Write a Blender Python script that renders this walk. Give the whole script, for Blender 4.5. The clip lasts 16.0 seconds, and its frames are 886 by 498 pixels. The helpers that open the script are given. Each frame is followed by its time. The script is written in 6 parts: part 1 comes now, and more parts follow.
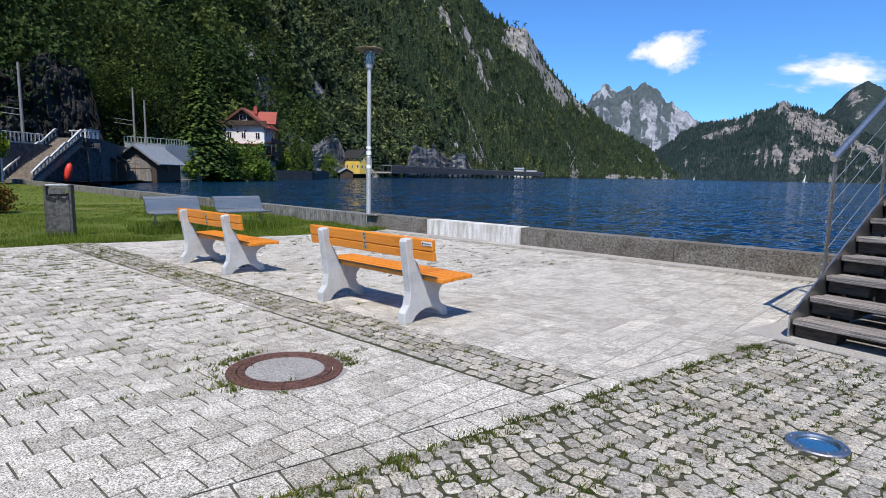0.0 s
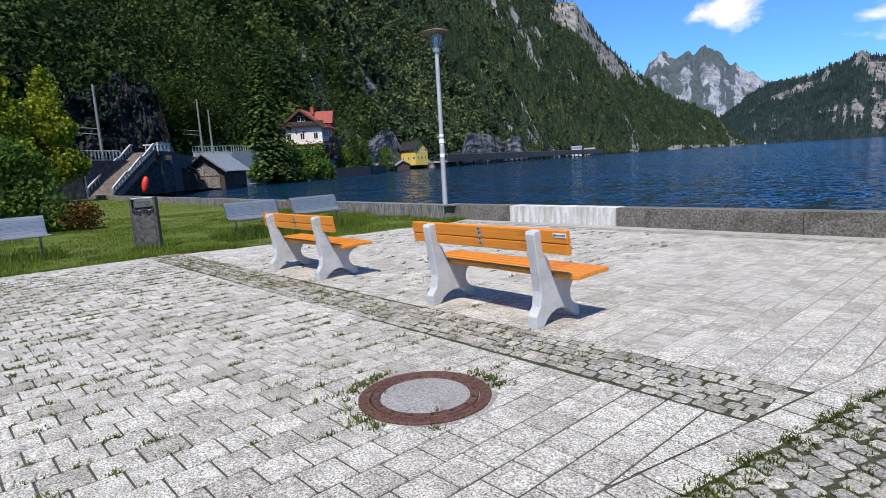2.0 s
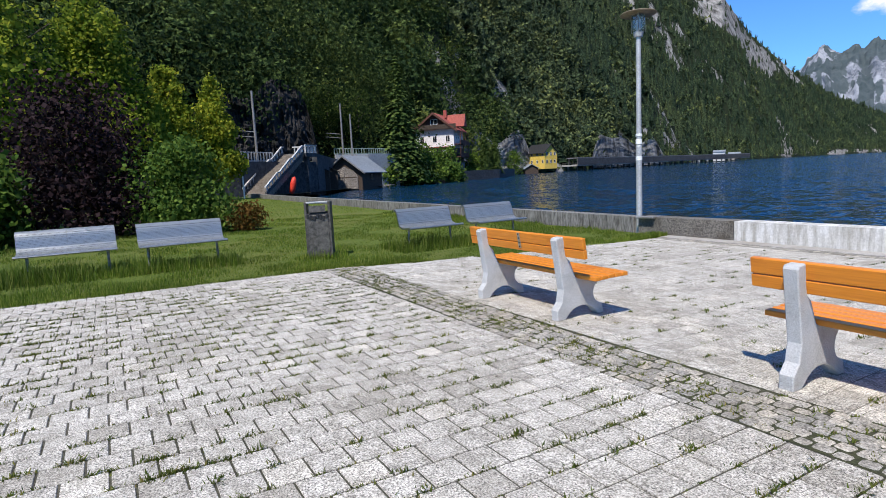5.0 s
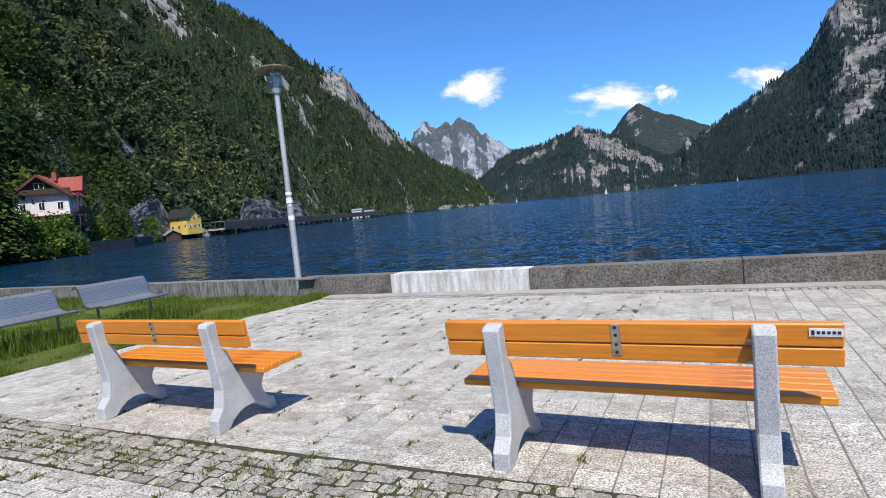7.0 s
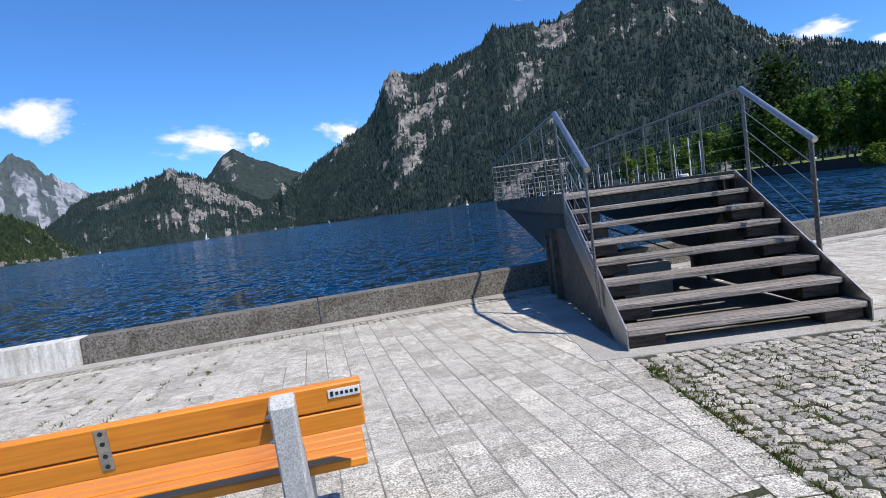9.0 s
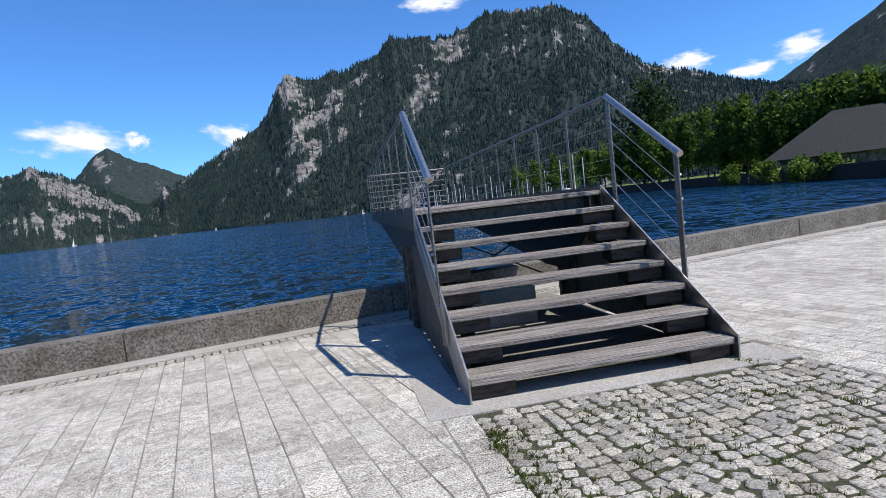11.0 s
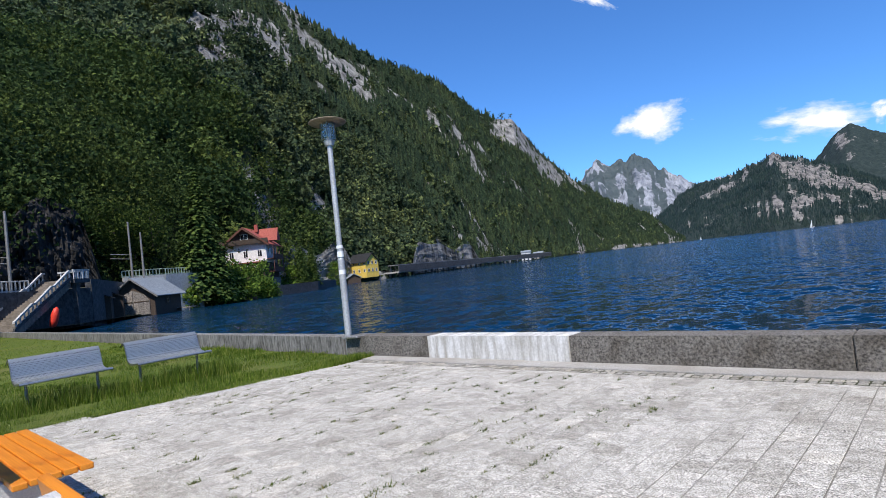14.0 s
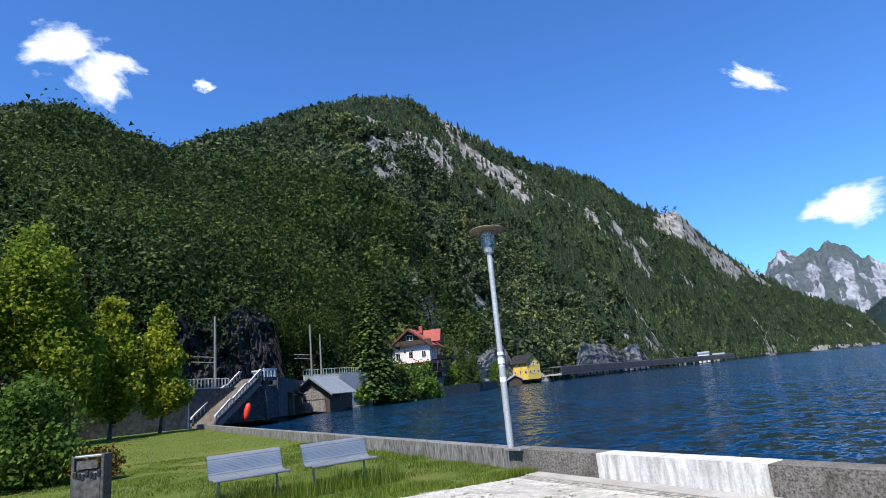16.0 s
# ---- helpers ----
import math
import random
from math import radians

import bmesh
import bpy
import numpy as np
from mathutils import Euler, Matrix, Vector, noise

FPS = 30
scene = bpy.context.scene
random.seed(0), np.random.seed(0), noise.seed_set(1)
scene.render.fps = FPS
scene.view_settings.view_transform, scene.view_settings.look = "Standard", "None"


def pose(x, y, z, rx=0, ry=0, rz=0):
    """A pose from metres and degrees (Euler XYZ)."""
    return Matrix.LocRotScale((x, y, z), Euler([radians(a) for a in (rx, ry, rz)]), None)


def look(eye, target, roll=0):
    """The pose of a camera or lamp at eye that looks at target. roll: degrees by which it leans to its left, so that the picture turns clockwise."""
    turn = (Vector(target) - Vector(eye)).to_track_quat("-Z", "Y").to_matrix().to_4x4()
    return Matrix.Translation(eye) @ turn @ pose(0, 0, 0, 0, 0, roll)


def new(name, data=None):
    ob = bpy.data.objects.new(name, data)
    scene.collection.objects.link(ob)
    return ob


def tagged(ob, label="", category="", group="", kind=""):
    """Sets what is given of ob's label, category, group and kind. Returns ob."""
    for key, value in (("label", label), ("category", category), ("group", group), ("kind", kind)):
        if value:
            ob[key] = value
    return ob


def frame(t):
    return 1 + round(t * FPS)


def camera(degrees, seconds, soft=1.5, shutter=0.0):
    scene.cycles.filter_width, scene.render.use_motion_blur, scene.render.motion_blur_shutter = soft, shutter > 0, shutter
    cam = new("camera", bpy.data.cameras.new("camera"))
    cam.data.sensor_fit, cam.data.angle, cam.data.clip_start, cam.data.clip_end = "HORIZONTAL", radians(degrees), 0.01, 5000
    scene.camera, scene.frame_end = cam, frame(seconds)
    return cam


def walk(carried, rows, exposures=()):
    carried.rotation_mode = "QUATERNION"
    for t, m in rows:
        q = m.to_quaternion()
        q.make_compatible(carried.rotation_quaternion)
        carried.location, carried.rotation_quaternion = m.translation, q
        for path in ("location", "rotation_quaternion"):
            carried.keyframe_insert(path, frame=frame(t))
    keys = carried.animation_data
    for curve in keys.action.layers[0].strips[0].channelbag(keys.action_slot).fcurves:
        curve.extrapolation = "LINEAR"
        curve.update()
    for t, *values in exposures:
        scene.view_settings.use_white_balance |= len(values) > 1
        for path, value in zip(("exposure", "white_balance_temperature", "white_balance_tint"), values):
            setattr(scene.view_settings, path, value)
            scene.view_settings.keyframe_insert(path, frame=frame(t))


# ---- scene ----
cam = camera(75.5, 16.0, soft=0.55)
PATH = [
    (0, (-1.416, 1.170, 1.421), (-2.729, 2.656, 1.162), 1.13),
    (0.5, (-1.513, 1.154, 1.426), (-2.698, 2.739, 1.138), -1.32),
    (1, (-1.649, 1.245, 1.422), (-2.813, 2.845, 1.132), -2.42),
    (1.5, (-1.914, 1.318, 1.412), (-3.266, 2.764, 1.128), -2.78),
    (2, (-2.286, 1.273, 1.409), (-3.745, 2.607, 1.110), -3.42),
    (2.5, (-2.647, 1.295, 1.411), (-4.237, 2.469, 1.106), -3.67),
    (3, (-3.075, 1.291, 1.439), (-4.726, 2.378, 1.133), -3.29),
    (3.5, (-3.409, 1.161, 1.467), (-5.119, 2.156, 1.174), -3.01),
    (3.7, (-3.570, 1.159, 1.471), (-5.304, 2.114, 1.185), -2.52),
    (5.8, (-5.005, 1.508, 1.494), (-6.637, 2.647, 1.294), -3.68),
    (6, (-5.111, 1.573, 1.480), (-6.674, 2.806, 1.290), -4.15),
    (6.5, (-5.330, 1.757, 1.490), (-6.630, 3.268, 1.323), -4.86),
    (7, (-5.317, 2.042, 1.481), (-6.181, 3.840, 1.340), -5.50),
    (7.5, (-5.292, 2.251, 1.472), (-5.573, 4.227, 1.349), -6.30),
    (8, (-5.305, 2.436, 1.474), (-5.284, 4.433, 1.363), -7.09),
    (8.5, (-5.213, 2.539, 1.476), (-5.001, 4.523, 1.345), -7.63),
    (9, (-4.956, 2.642, 1.465), (-4.517, 4.587, 1.320), -7.55),
    (9.5, (-4.695, 2.776, 1.456), (-4.014, 4.649, 1.280), -7.76),
    (9.7, (-4.606, 2.891, 1.466), (-3.876, 4.744, 1.289), -7.44),
    (11.8, (-3.894, 3.877, 1.428), (-3.108, 5.710, 1.279), -6.42),
    (12, (-3.915, 3.985, 1.434), (-3.287, 5.879, 1.295), -5.98),
    (12.5, (-3.900, 4.160, 1.429), (-3.783, 6.154, 1.316), -7.06),
    (13, (-3.972, 4.353, 1.458), (-4.382, 6.309, 1.388), -7.24),
    (13.5, (-4.042, 4.372, 1.474), (-4.986, 6.135, 1.470), -6.93),
    (14, (-4.068, 4.417, 1.451), (-5.411, 5.897, 1.516), -6.37),
    (14.5, (-4.057, 4.458, 1.483), (-5.567, 5.757, 1.663), -6.53),
    (15, (-4.074, 4.497, 1.514), (-5.574, 5.780, 1.836), -5.24),
    (15.5, (-4.091, 4.488, 1.536), (-5.654, 5.679, 1.906), -4.47),
    (16, (-4.098, 4.457, 1.574), (-5.731, 5.515, 2.038), -5.60),
]
walk(cam, [(t, look(eye, target, roll)) for t, eye, target, roll in PATH],
     exposures=[(0.0, 0.27), (9.7, 0.29), (13.0, 0.27), (14.4, 0.31), (15.2, 0.48), (16.0, 0.64)])

# ---- world, sun ----
SUN_DIR = Vector((0.38, -0.52, 1.0)).normalized()
world = bpy.data.worlds.new("world")
scene.world = world
world.use_nodes = True
wn = world.node_tree.nodes
sky = wn.new("ShaderNodeTexSky")
sky.sky_type = "NISHITA"
sky.sun_disc = False
sky.sun_elevation = math.asin(SUN_DIR.z)
sky.sun_rotation = math.atan2(SUN_DIR.x, SUN_DIR.y)
sky.altitude = 430.0
sky.air_density = 1.0
sky.dust_density = 0.0
sky.ozone_density = 4.0
clear = wn.new("ShaderNodeMix")
clear.data_type, clear.blend_type = "RGBA", "MULTIPLY"
clear.inputs[0].default_value = 1.0
clear.inputs[7].default_value = (0.51, 0.90, 1.36, 1)
world.node_tree.links.new(sky.outputs[0], clear.inputs[6])
world.node_tree.links.new(clear.outputs[2], wn["Background"].inputs[0])
wn["Background"].inputs[1].default_value = 0.112

sun = new("sun", bpy.data.lights.new("sun", "SUN"))
sun.data.energy = 4.7
sun.data.angle = radians(0.55)
sun.data.color = (1.0, 0.955, 0.89)
sun.matrix_world = look((0, 0, 60), Vector((0, 0, 60)) - SUN_DIR)

# ---- materials ----
def mat(name, rough=0.8, metal=0.0, spec=0.5):
    m = bpy.data.materials.new(name)
    m.use_nodes = True
    b = m.node_tree.nodes["Principled BSDF"]
    b.inputs["Roughness"].default_value = rough
    b.inputs["Metallic"].default_value = metal
    b.inputs["Specular IOR Level"].default_value = spec
    return m, m.node_tree.nodes, m.node_tree.links, b


def coords(n, l, scale=(1, 1, 1), space="Object"):
    if space == "World":
        src = n.new("ShaderNodeNewGeometry").outputs["Position"]
    else:
        src = n.new("ShaderNodeTexCoord").outputs[space]
    mp = n.new("ShaderNodeMapping")
    mp.inputs["Scale"].default_value = scale
    l.new(src, mp.inputs[0])
    return mp.outputs[0]


def tex(n, l, co, scale, detail=4.0, rough=0.55, kind="noise"):
    if kind == "noise":
        t = n.new("ShaderNodeTexNoise")
        t.inputs["Scale"].default_value = scale
        t.inputs["Detail"].default_value = detail
        t.inputs["Roughness"].default_value = rough
    else:
        t = n.new("ShaderNodeTexVoronoi")
        t.inputs["Scale"].default_value = scale
    l.new(co, t.inputs["Vector"])
    return t.outputs[0]


def ramp(n, l, src, stops):
    r = n.new("ShaderNodeValToRGB")
    e = r.color_ramp.elements
    while len(e) < len(stops):
        e.new(0.5)
    for k, (p, c) in zip(e, stops):
        k.position = p
        k.color = (*c, 1) if len(c) == 3 else c
    l.new(src, r.inputs[0])
    return r.outputs[0]


def mixc(n, l, fac, a, b, mode="MIX"):
    m = n.new("ShaderNodeMix")
    m.data_type, m.blend_type = "RGBA", mode
    for sock, v in ((m.inputs[0], fac), (m.inputs[6], a), (m.inputs[7], b)):
        if isinstance(v, (int, float)):
            sock.default_value = v
        elif isinstance(v, tuple):
            sock.default_value = (*v, 1)
        else:
            l.new(v, sock)
    return m.outputs[2]


def bump(n, l, b, height, strength=0.4, dist=0.01):
    k = n.new("ShaderNodeBump")
    k.inputs["Strength"].default_value = strength
    k.inputs["Distance"].default_value = dist
    l.new(height, k.inputs["Height"])
    l.new(k.outputs[0], b.inputs["Normal"])


def grainy(name, dark, light, scale=20.0, big=1.2, rough=0.85, stain=(0.5, 0.5, 0.5), stain_amt=0.4,
           vary=0.0, bump_s=0.4, bump_d=0.004, space="World", metal=0.0, stretch=(1, 1, 1), spec=0.4):
    """Two scales of variation: fine grain from dark to light, broad stains, and a shift from piece to piece."""
    m, n, l, b = mat(name, rough, metal, spec)
    co = coords(n, l, stretch, space)
    g = tex(n, l, co, scale, 6.0, 0.7)
    c = ramp(n, l, g, [(0.37, dark), (0.63, light)])
    s = tex(n, l, co, big, 5.0, 0.6)
    sm = ramp(n, l, s, [(0.42, (0, 0, 0)), (0.68, (stain_amt,) * 3)])
    c = mixc(n, l, sm, c, stain, "MULTIPLY")
    if vary:
        oi = n.new("ShaderNodeObjectInfo")
        ge = n.new("ShaderNodeNewGeometry")
        ad = n.new("ShaderNodeMath")
        l.new(oi.outputs["Random"], ad.inputs[0])
        l.new(ge.outputs["Random Per Island"], ad.inputs[1])
        fr = n.new("ShaderNodeMath")
        fr.operation = "FRACT"
        l.new(ad.outputs[0], fr.inputs[0])
        v = ramp(n, l, fr.outputs[0], [(0.0, (1 - vary,) * 3), (0.5, (1, 1, 1)), (1.0, (1 + vary, 1 + vary * 0.9, 1 + vary * 0.75))])
        c = mixc(n, l, 1.0, c, v, "MULTIPLY")
    l.new(c, b.inputs["Base Color"])
    bump(n, l, b, g, bump_s, bump_d)
    return m


M = {}
M["core"] = grainy("core_concrete", (0.15, 0.14, 0.13), (0.40, 0.38, 0.355), 80, 6.0, 0.92, (0.7, 0.68, 0.64), 0.5, 0.0, 0.6, 0.003)
M["cobble"] = grainy("granite_sett", (0.125, 0.115, 0.096), (0.53, 0.495, 0.43), 70, 3.0, 0.85, (0.70, 0.65, 0.56), 0.7, 0.28, 0.7, 0.006)
M["joint"] = grainy("sandy_joint", (0.035, 0.032, 0.022), (0.12, 0.11, 0.085), 50, 0.9, 1.0, (0.5, 0.55, 0.35), 0.8)
M["joint_sand"] = grainy("sand_filled_joint", (0.13, 0.12, 0.10), (0.33, 0.31, 0.27), 60, 1.4, 1.0, (0.45, 0.42, 0.34), 0.8)
M["joint_lime"] = grainy("lime_filled_joint", (0.24, 0.225, 0.195), (0.56, 0.535, 0.49), 60, 1.1, 1.0, (0.4, 0.38, 0.32), 0.8)
M["bed"] = grainy("joint_soil", (0.022, 0.022, 0.011), (0.078, 0.076, 0.040), 60, 2.0, 1.0, (0.6, 0.75, 0.4), 0.7)
M["wall"] = grainy("weathered_concrete", (0.055, 0.049, 0.041), (0.265, 0.240, 0.204), 34, 2.4, 0.92, (0.5, 0.47, 0.42), 0.85, 0.06, 0.9, 0.01)
M["ledge"] = grainy("pale_concrete", (0.25, 0.235, 0.21), (0.47, 0.445, 0.405), 60, 1.0, 0.9, (0.6, 0.56, 0.5), 0.6)
M["lawnwall"] = grainy("stained_concrete", (0.07, 0.066, 0.058), (0.29, 0.275, 0.25), 14, 0.8, 0.92, (0.5, 0.48, 0.42), 0.7, 0.0, 0.6, 0.01, "World", 0.0, (1, 1, 0.25))
M["cast"] = grainy("cast_concrete", (0.33, 0.325, 0.312), (0.66, 0.65, 0.63), 130, 5.0, 0.9, (0.66, 0.65, 0.62), 0.6, 0.0, 0.7, 0.003)
M["old_wood"] = grainy("weathered_timber", (0.024, 0.019, 0.016), (0.44, 0.395, 0.35), 9, 2.2, 0.9, (0.45, 0.4, 0.36), 0.7, 0.18, 0.9, 0.006, "Object", 0.0, (0.30, 22, 22))
M["dark_wood"] = grainy("dark_timber", (0.025, 0.018, 0.013), (0.10, 0.07, 0.05), 6, 1.5, 0.85, (0.6, 0.5, 0.45), 0.5, 0.1, 0.5, 0.006, "Object", 0.0, (1, 6, 6))
M["steel"] = grainy("stainless_steel", (0.40, 0.385, 0.365), (0.60, 0.58, 0.55), 40, 2.0, 0.38, (0.75, 0.72, 0.68), 0.4, 0.0, 0.1, 0.001, "World", 1.0)
M["dull_steel"] = grainy("galvanised_steel", (0.20, 0.19, 0.175), (0.36, 0.345, 0.325), 25, 1.5, 0.55, (0.6, 0.54, 0.46), 0.6, 0.0, 0.2, 0.001, "World", 0.5)
M["pole_steel"] = grainy("grey_pole", (0.40, 0.40, 0.39), (0.56, 0.56, 0.55), 25, 1.5, 0.5, (0.75, 0.72, 0.68), 0.5, 0.0, 0.2, 0.001, "World", 0.4)
M["rusty"] = grainy("rusty_cast_iron", (0.055, 0.028, 0.02), (0.20, 0.10, 0.075), 60, 5.0, 0.75, (0.6, 0.5, 0.45), 0.5, 0.0, 0.7, 0.003, "World", 0.3)
M["black"] = grainy("black_plastic", (0.008, 0.008, 0.008), (0.03, 0.03, 0.03), 30, 3.0, 0.6)
M["white_paint"] = grainy("white_paint", (0.70, 0.69, 0.66), (0.85, 0.84, 0.82), 12, 0.6, 0.8, (0.75, 0.73, 0.7), 0.4)
M["bark"] = grainy("bark", (0.035, 0.028, 0.02), (0.13, 0.105, 0.08), 9, 1.0, 0.95, (0.5, 0.5, 0.4), 0.5, 0.0, 0.8, 0.02, "World", 0.0, (1, 1, 0.25))
M["red_roof"] = grainy("red_roof_tile", (0.22, 0.045, 0.03), (0.42, 0.11, 0.08), 6, 0.3, 0.8, (0.6, 0.5, 0.5), 0.4)
M["slate_roof"] = grainy("grey_sheet_roof", (0.18, 0.20, 0.22), (0.30, 0.33, 0.36), 3, 0.4, 0.55, (0.7, 0.7, 0.7), 0.4)
M["dark_roof"] = grainy("dark_shingle_roof", (0.010, 0.010, 0.011), (0.026, 0.026, 0.027), 4, 0.2, 0.85, (0.6, 0.6, 0.6), 0.4)
M["plaster"] = grainy("white_plaster", (0.62, 0.61, 0.58), (0.78, 0.77, 0.74), 3, 0.25, 0.9, (0.7, 0.68, 0.64), 0.4)
M["plaster_grey"] = grainy("grey_plaster", (0.30, 0.31, 0.31), (0.46, 0.47, 0.47), 3, 0.25, 0.9, (0.6, 0.58, 0.54), 0.6)
M["green_paint"] = grainy("green_paint", (0.20, 0.27, 0.22), (0.32, 0.40, 0.34), 6, 0.8, 0.6)
M["tan_metal"] = grainy("tan_metal", (0.24, 0.18, 0.12), (0.40, 0.32, 0.23), 8, 1.0, 0.6, (0.7, 0.65, 0.6), 0.5)
M["plaster_pale"] = grainy("weathered_pale_concrete", (0.34, 0.33, 0.31), (0.54, 0.53, 0.51), 3, 0.5, 0.9, (0.6, 0.57, 0.52), 0.6)
M["brown_wood"] = grainy("red_brown_timber", (0.07, 0.026, 0.017), (0.16, 0.065, 0.042), 5, 1.0, 0.8, (0.6, 0.55, 0.5), 0.5)
M["yellow"] = grainy("yellow_plaster", (0.62, 0.42, 0.07), (0.78, 0.55, 0.12), 2, 0.2, 0.9, (0.75, 0.7, 0.6), 0.4)
M["stone"] = grainy("grey_masonry", (0.10, 0.10, 0.105), (0.28, 0.28, 0.28), 2.5, 0.3, 0.92, (0.55, 0.53, 0.5), 0.6, 0.0, 0.6, 0.05)
M["stair_stone"] = grainy("worn_stair_concrete", (0.14, 0.115, 0.09), (0.26, 0.22, 0.18), 3, 0.4, 0.92)
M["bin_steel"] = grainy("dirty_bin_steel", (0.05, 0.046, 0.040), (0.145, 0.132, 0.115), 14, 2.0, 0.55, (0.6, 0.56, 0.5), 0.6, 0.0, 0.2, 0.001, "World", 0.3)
# darker copy of the grey masonry, with the shade put into its colour
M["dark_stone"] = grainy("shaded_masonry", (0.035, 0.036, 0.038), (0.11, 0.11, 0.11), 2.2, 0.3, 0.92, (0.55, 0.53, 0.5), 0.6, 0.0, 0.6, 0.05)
# steel under the deck, its shade put into the colour
M["shaded_steel"] = grainy("shaded_steel", (0.03, 0.028, 0.026), (0.10, 0.095, 0.088), 20, 1.5, 0.5, (0.6, 0.54, 0.46), 0.5, 0.0, 0.2, 0.001, "World", 0.4)
M["post_steel"] = grainy("worn_post_steel", (0.16, 0.15, 0.135), (0.32, 0.305, 0.285), 30, 2.0, 0.42, (0.65, 0.6, 0.54), 0.5, 0.0, 0.1, 0.001, "World", 0.75)
M["red"] = grainy("red_plastic", (0.55, 0.03, 0.015), (0.75, 0.06, 0.03), 8, 1.0, 0.5)
M["tarp_blue"] = grainy("blue_tarpaulin", (0.02, 0.08, 0.28), (0.05, 0.16, 0.45), 4, 0.8, 0.6)
M["hull"] = grainy("white_hull", (0.66, 0.66, 0.66), (0.82, 0.82, 0.82), 3, 0.4, 0.4)
M["pane_dark"] = mat("dark_glass", 0.08)[0]
M["pane_dark"].node_tree.nodes["Principled BSDF"].inputs["Base Color"].default_value = (0.015, 0.018, 0.022, 1)


def white_block():
    m, n, l, b = mat("whitewashed_concrete", 0.88)
    co = coords(n, l, (1, 1, 1), "World")
    g = tex(n, l, co, 30, 6, 0.7)
    st = tex(n, l, coords(n, l, (5, 1, 0.7), "World"), 2.0, 5, 0.65)
    c = ramp(n, l, g, [(0.3, (0.55, 0.53, 0.49)), (0.65, (0.76, 0.74, 0.70))])
    d = ramp(n, l, st, [(0.38, (0.45, 0.42, 0.36)), (0.62, (1, 1, 1))])
    l.new(mixc(n, l, 0.75, c, d, "MULTIPLY"), b.inputs["Base Color"])
    bump(n, l, b, g, 0.5, 0.006)
    return m


M["white_block"] = white_block()


def paver_mat():
    """Washed concrete: dark and pale speckle, blotches of dirt, a shift from stone to stone."""
    m, n, l, b = mat("paver_concrete", 0.93, 0.0, 0.3)
    co = coords(n, l, (1, 1, 1), "World")
    g = tex(n, l, co, 95, 3, 0.8)
    c = ramp(n, l, g, [(0.36, (0.085, 0.079, 0.070)), (0.5, (0.45, 0.422, 0.372)), (0.63, (0.80, 0.762, 0.685))])
    mid = tex(n, l, co, 11, 6, 0.75)
    c = mixc(n, l, 0.65, c, ramp(n, l, mid, [(0.40, (0.58, 0.56, 0.52)), (0.57, (1.08, 1.07, 1.05))]), "MULTIPLY")
    big = tex(n, l, coords(n, l, (1, 0.6, 1), "World"), 0.7, 6, 0.7)
    c = mixc(n, l, 0.38, c, ramp(n, l, big, [(0.36, (0.70, 0.68, 0.63)), (0.56, (1.05, 1.05, 1.04))]), "MULTIPLY")
    oi = n.new("ShaderNodeObjectInfo")
    ge = n.new("ShaderNodeNewGeometry")
    ad = n.new("ShaderNodeMath")
    l.new(oi.outputs["Random"], ad.inputs[0])
    l.new(ge.outputs["Random Per Island"], ad.inputs[1])
    fr = n.new("ShaderNodeMath")
    fr.operation = "FRACT"
    l.new(ad.outputs[0], fr.inputs[0])
    v = ramp(n, l, fr.outputs[0], [(0.0, (0.78, 0.77, 0.75)), (0.35, (0.97, 0.97, 0.97)), (0.92, (1.06, 1.06, 1.06)), (1.0, (1.2, 1.19, 1.17))])
    c = mixc(n, l, 1.0, c, v, "MULTIPLY")
    l.new(c, b.inputs["Base Color"])
    bump(n, l, b, g, 0.8, 0.003)
    return m


M["paver"] = paver_mat()


def orange_wood():
    m, n, l, b = mat("orange_varnished_wood", 0.38)
    co = coords(n, l, (1.2, 30, 30))
    g = tex(n, l, co, 2.2, 6, 0.6)
    c = ramp(n, l, g, [(0.25, (0.54, 0.16, 0.012)), (0.75, (0.76, 0.265, 0.018))])
    k = tex(n, l, coords(n, l, (2, 9, 9)), 1.4, 2, 0.5)
    c = mixc(n, l, ramp(n, l, k, [(0.62, (0, 0, 0)), (0.75, (0.5, 0.5, 0.5))]), c, (0.55, 0.4, 0.3), "MULTIPLY")
    l.new(c, b.inputs["Base Color"])
    bump(n, l, b, g, 0.15, 0.002)
    return m


M["orange"] = orange_wood()


def perforated():
    m, n, l, b = mat("perforated_steel", 0.30, 0.7, 0.9)
    src = n.new("ShaderNodeTexCoord")
    sep = n.new("ShaderNodeSeparateXYZ")
    l.new(src.outputs["Object"], sep.inputs[0])
    comb = n.new("ShaderNodeCombineXYZ")
    sm = n.new("ShaderNodeMath")
    l.new(sep.outputs[0], sm.inputs[0])
    l.new(sep.outputs[2], sm.inputs[1])
    l.new(sep.outputs[1], comb.inputs[0])
    l.new(sm.outputs[0], comb.inputs[1])
    co = comb.outputs[0]
    v = n.new("ShaderNodeTexVoronoi")
    v.voronoi_dimensions = "2D"
    v.inputs["Scale"].default_value = 64
    v.inputs["Randomness"].default_value = 0.0
    l.new(co, v.inputs["Vector"])
    c = ramp(n, l, v.outputs["Distance"], [(0.17, (0.20, 0.20, 0.20)), (0.24, (0.66, 0.67, 0.67))])
    l.new(c, b.inputs["Base Color"])
    bump(n, l, b, v.outputs["Distance"], 0.25, 0.002)
    return m


M["perforated"] = perforated()


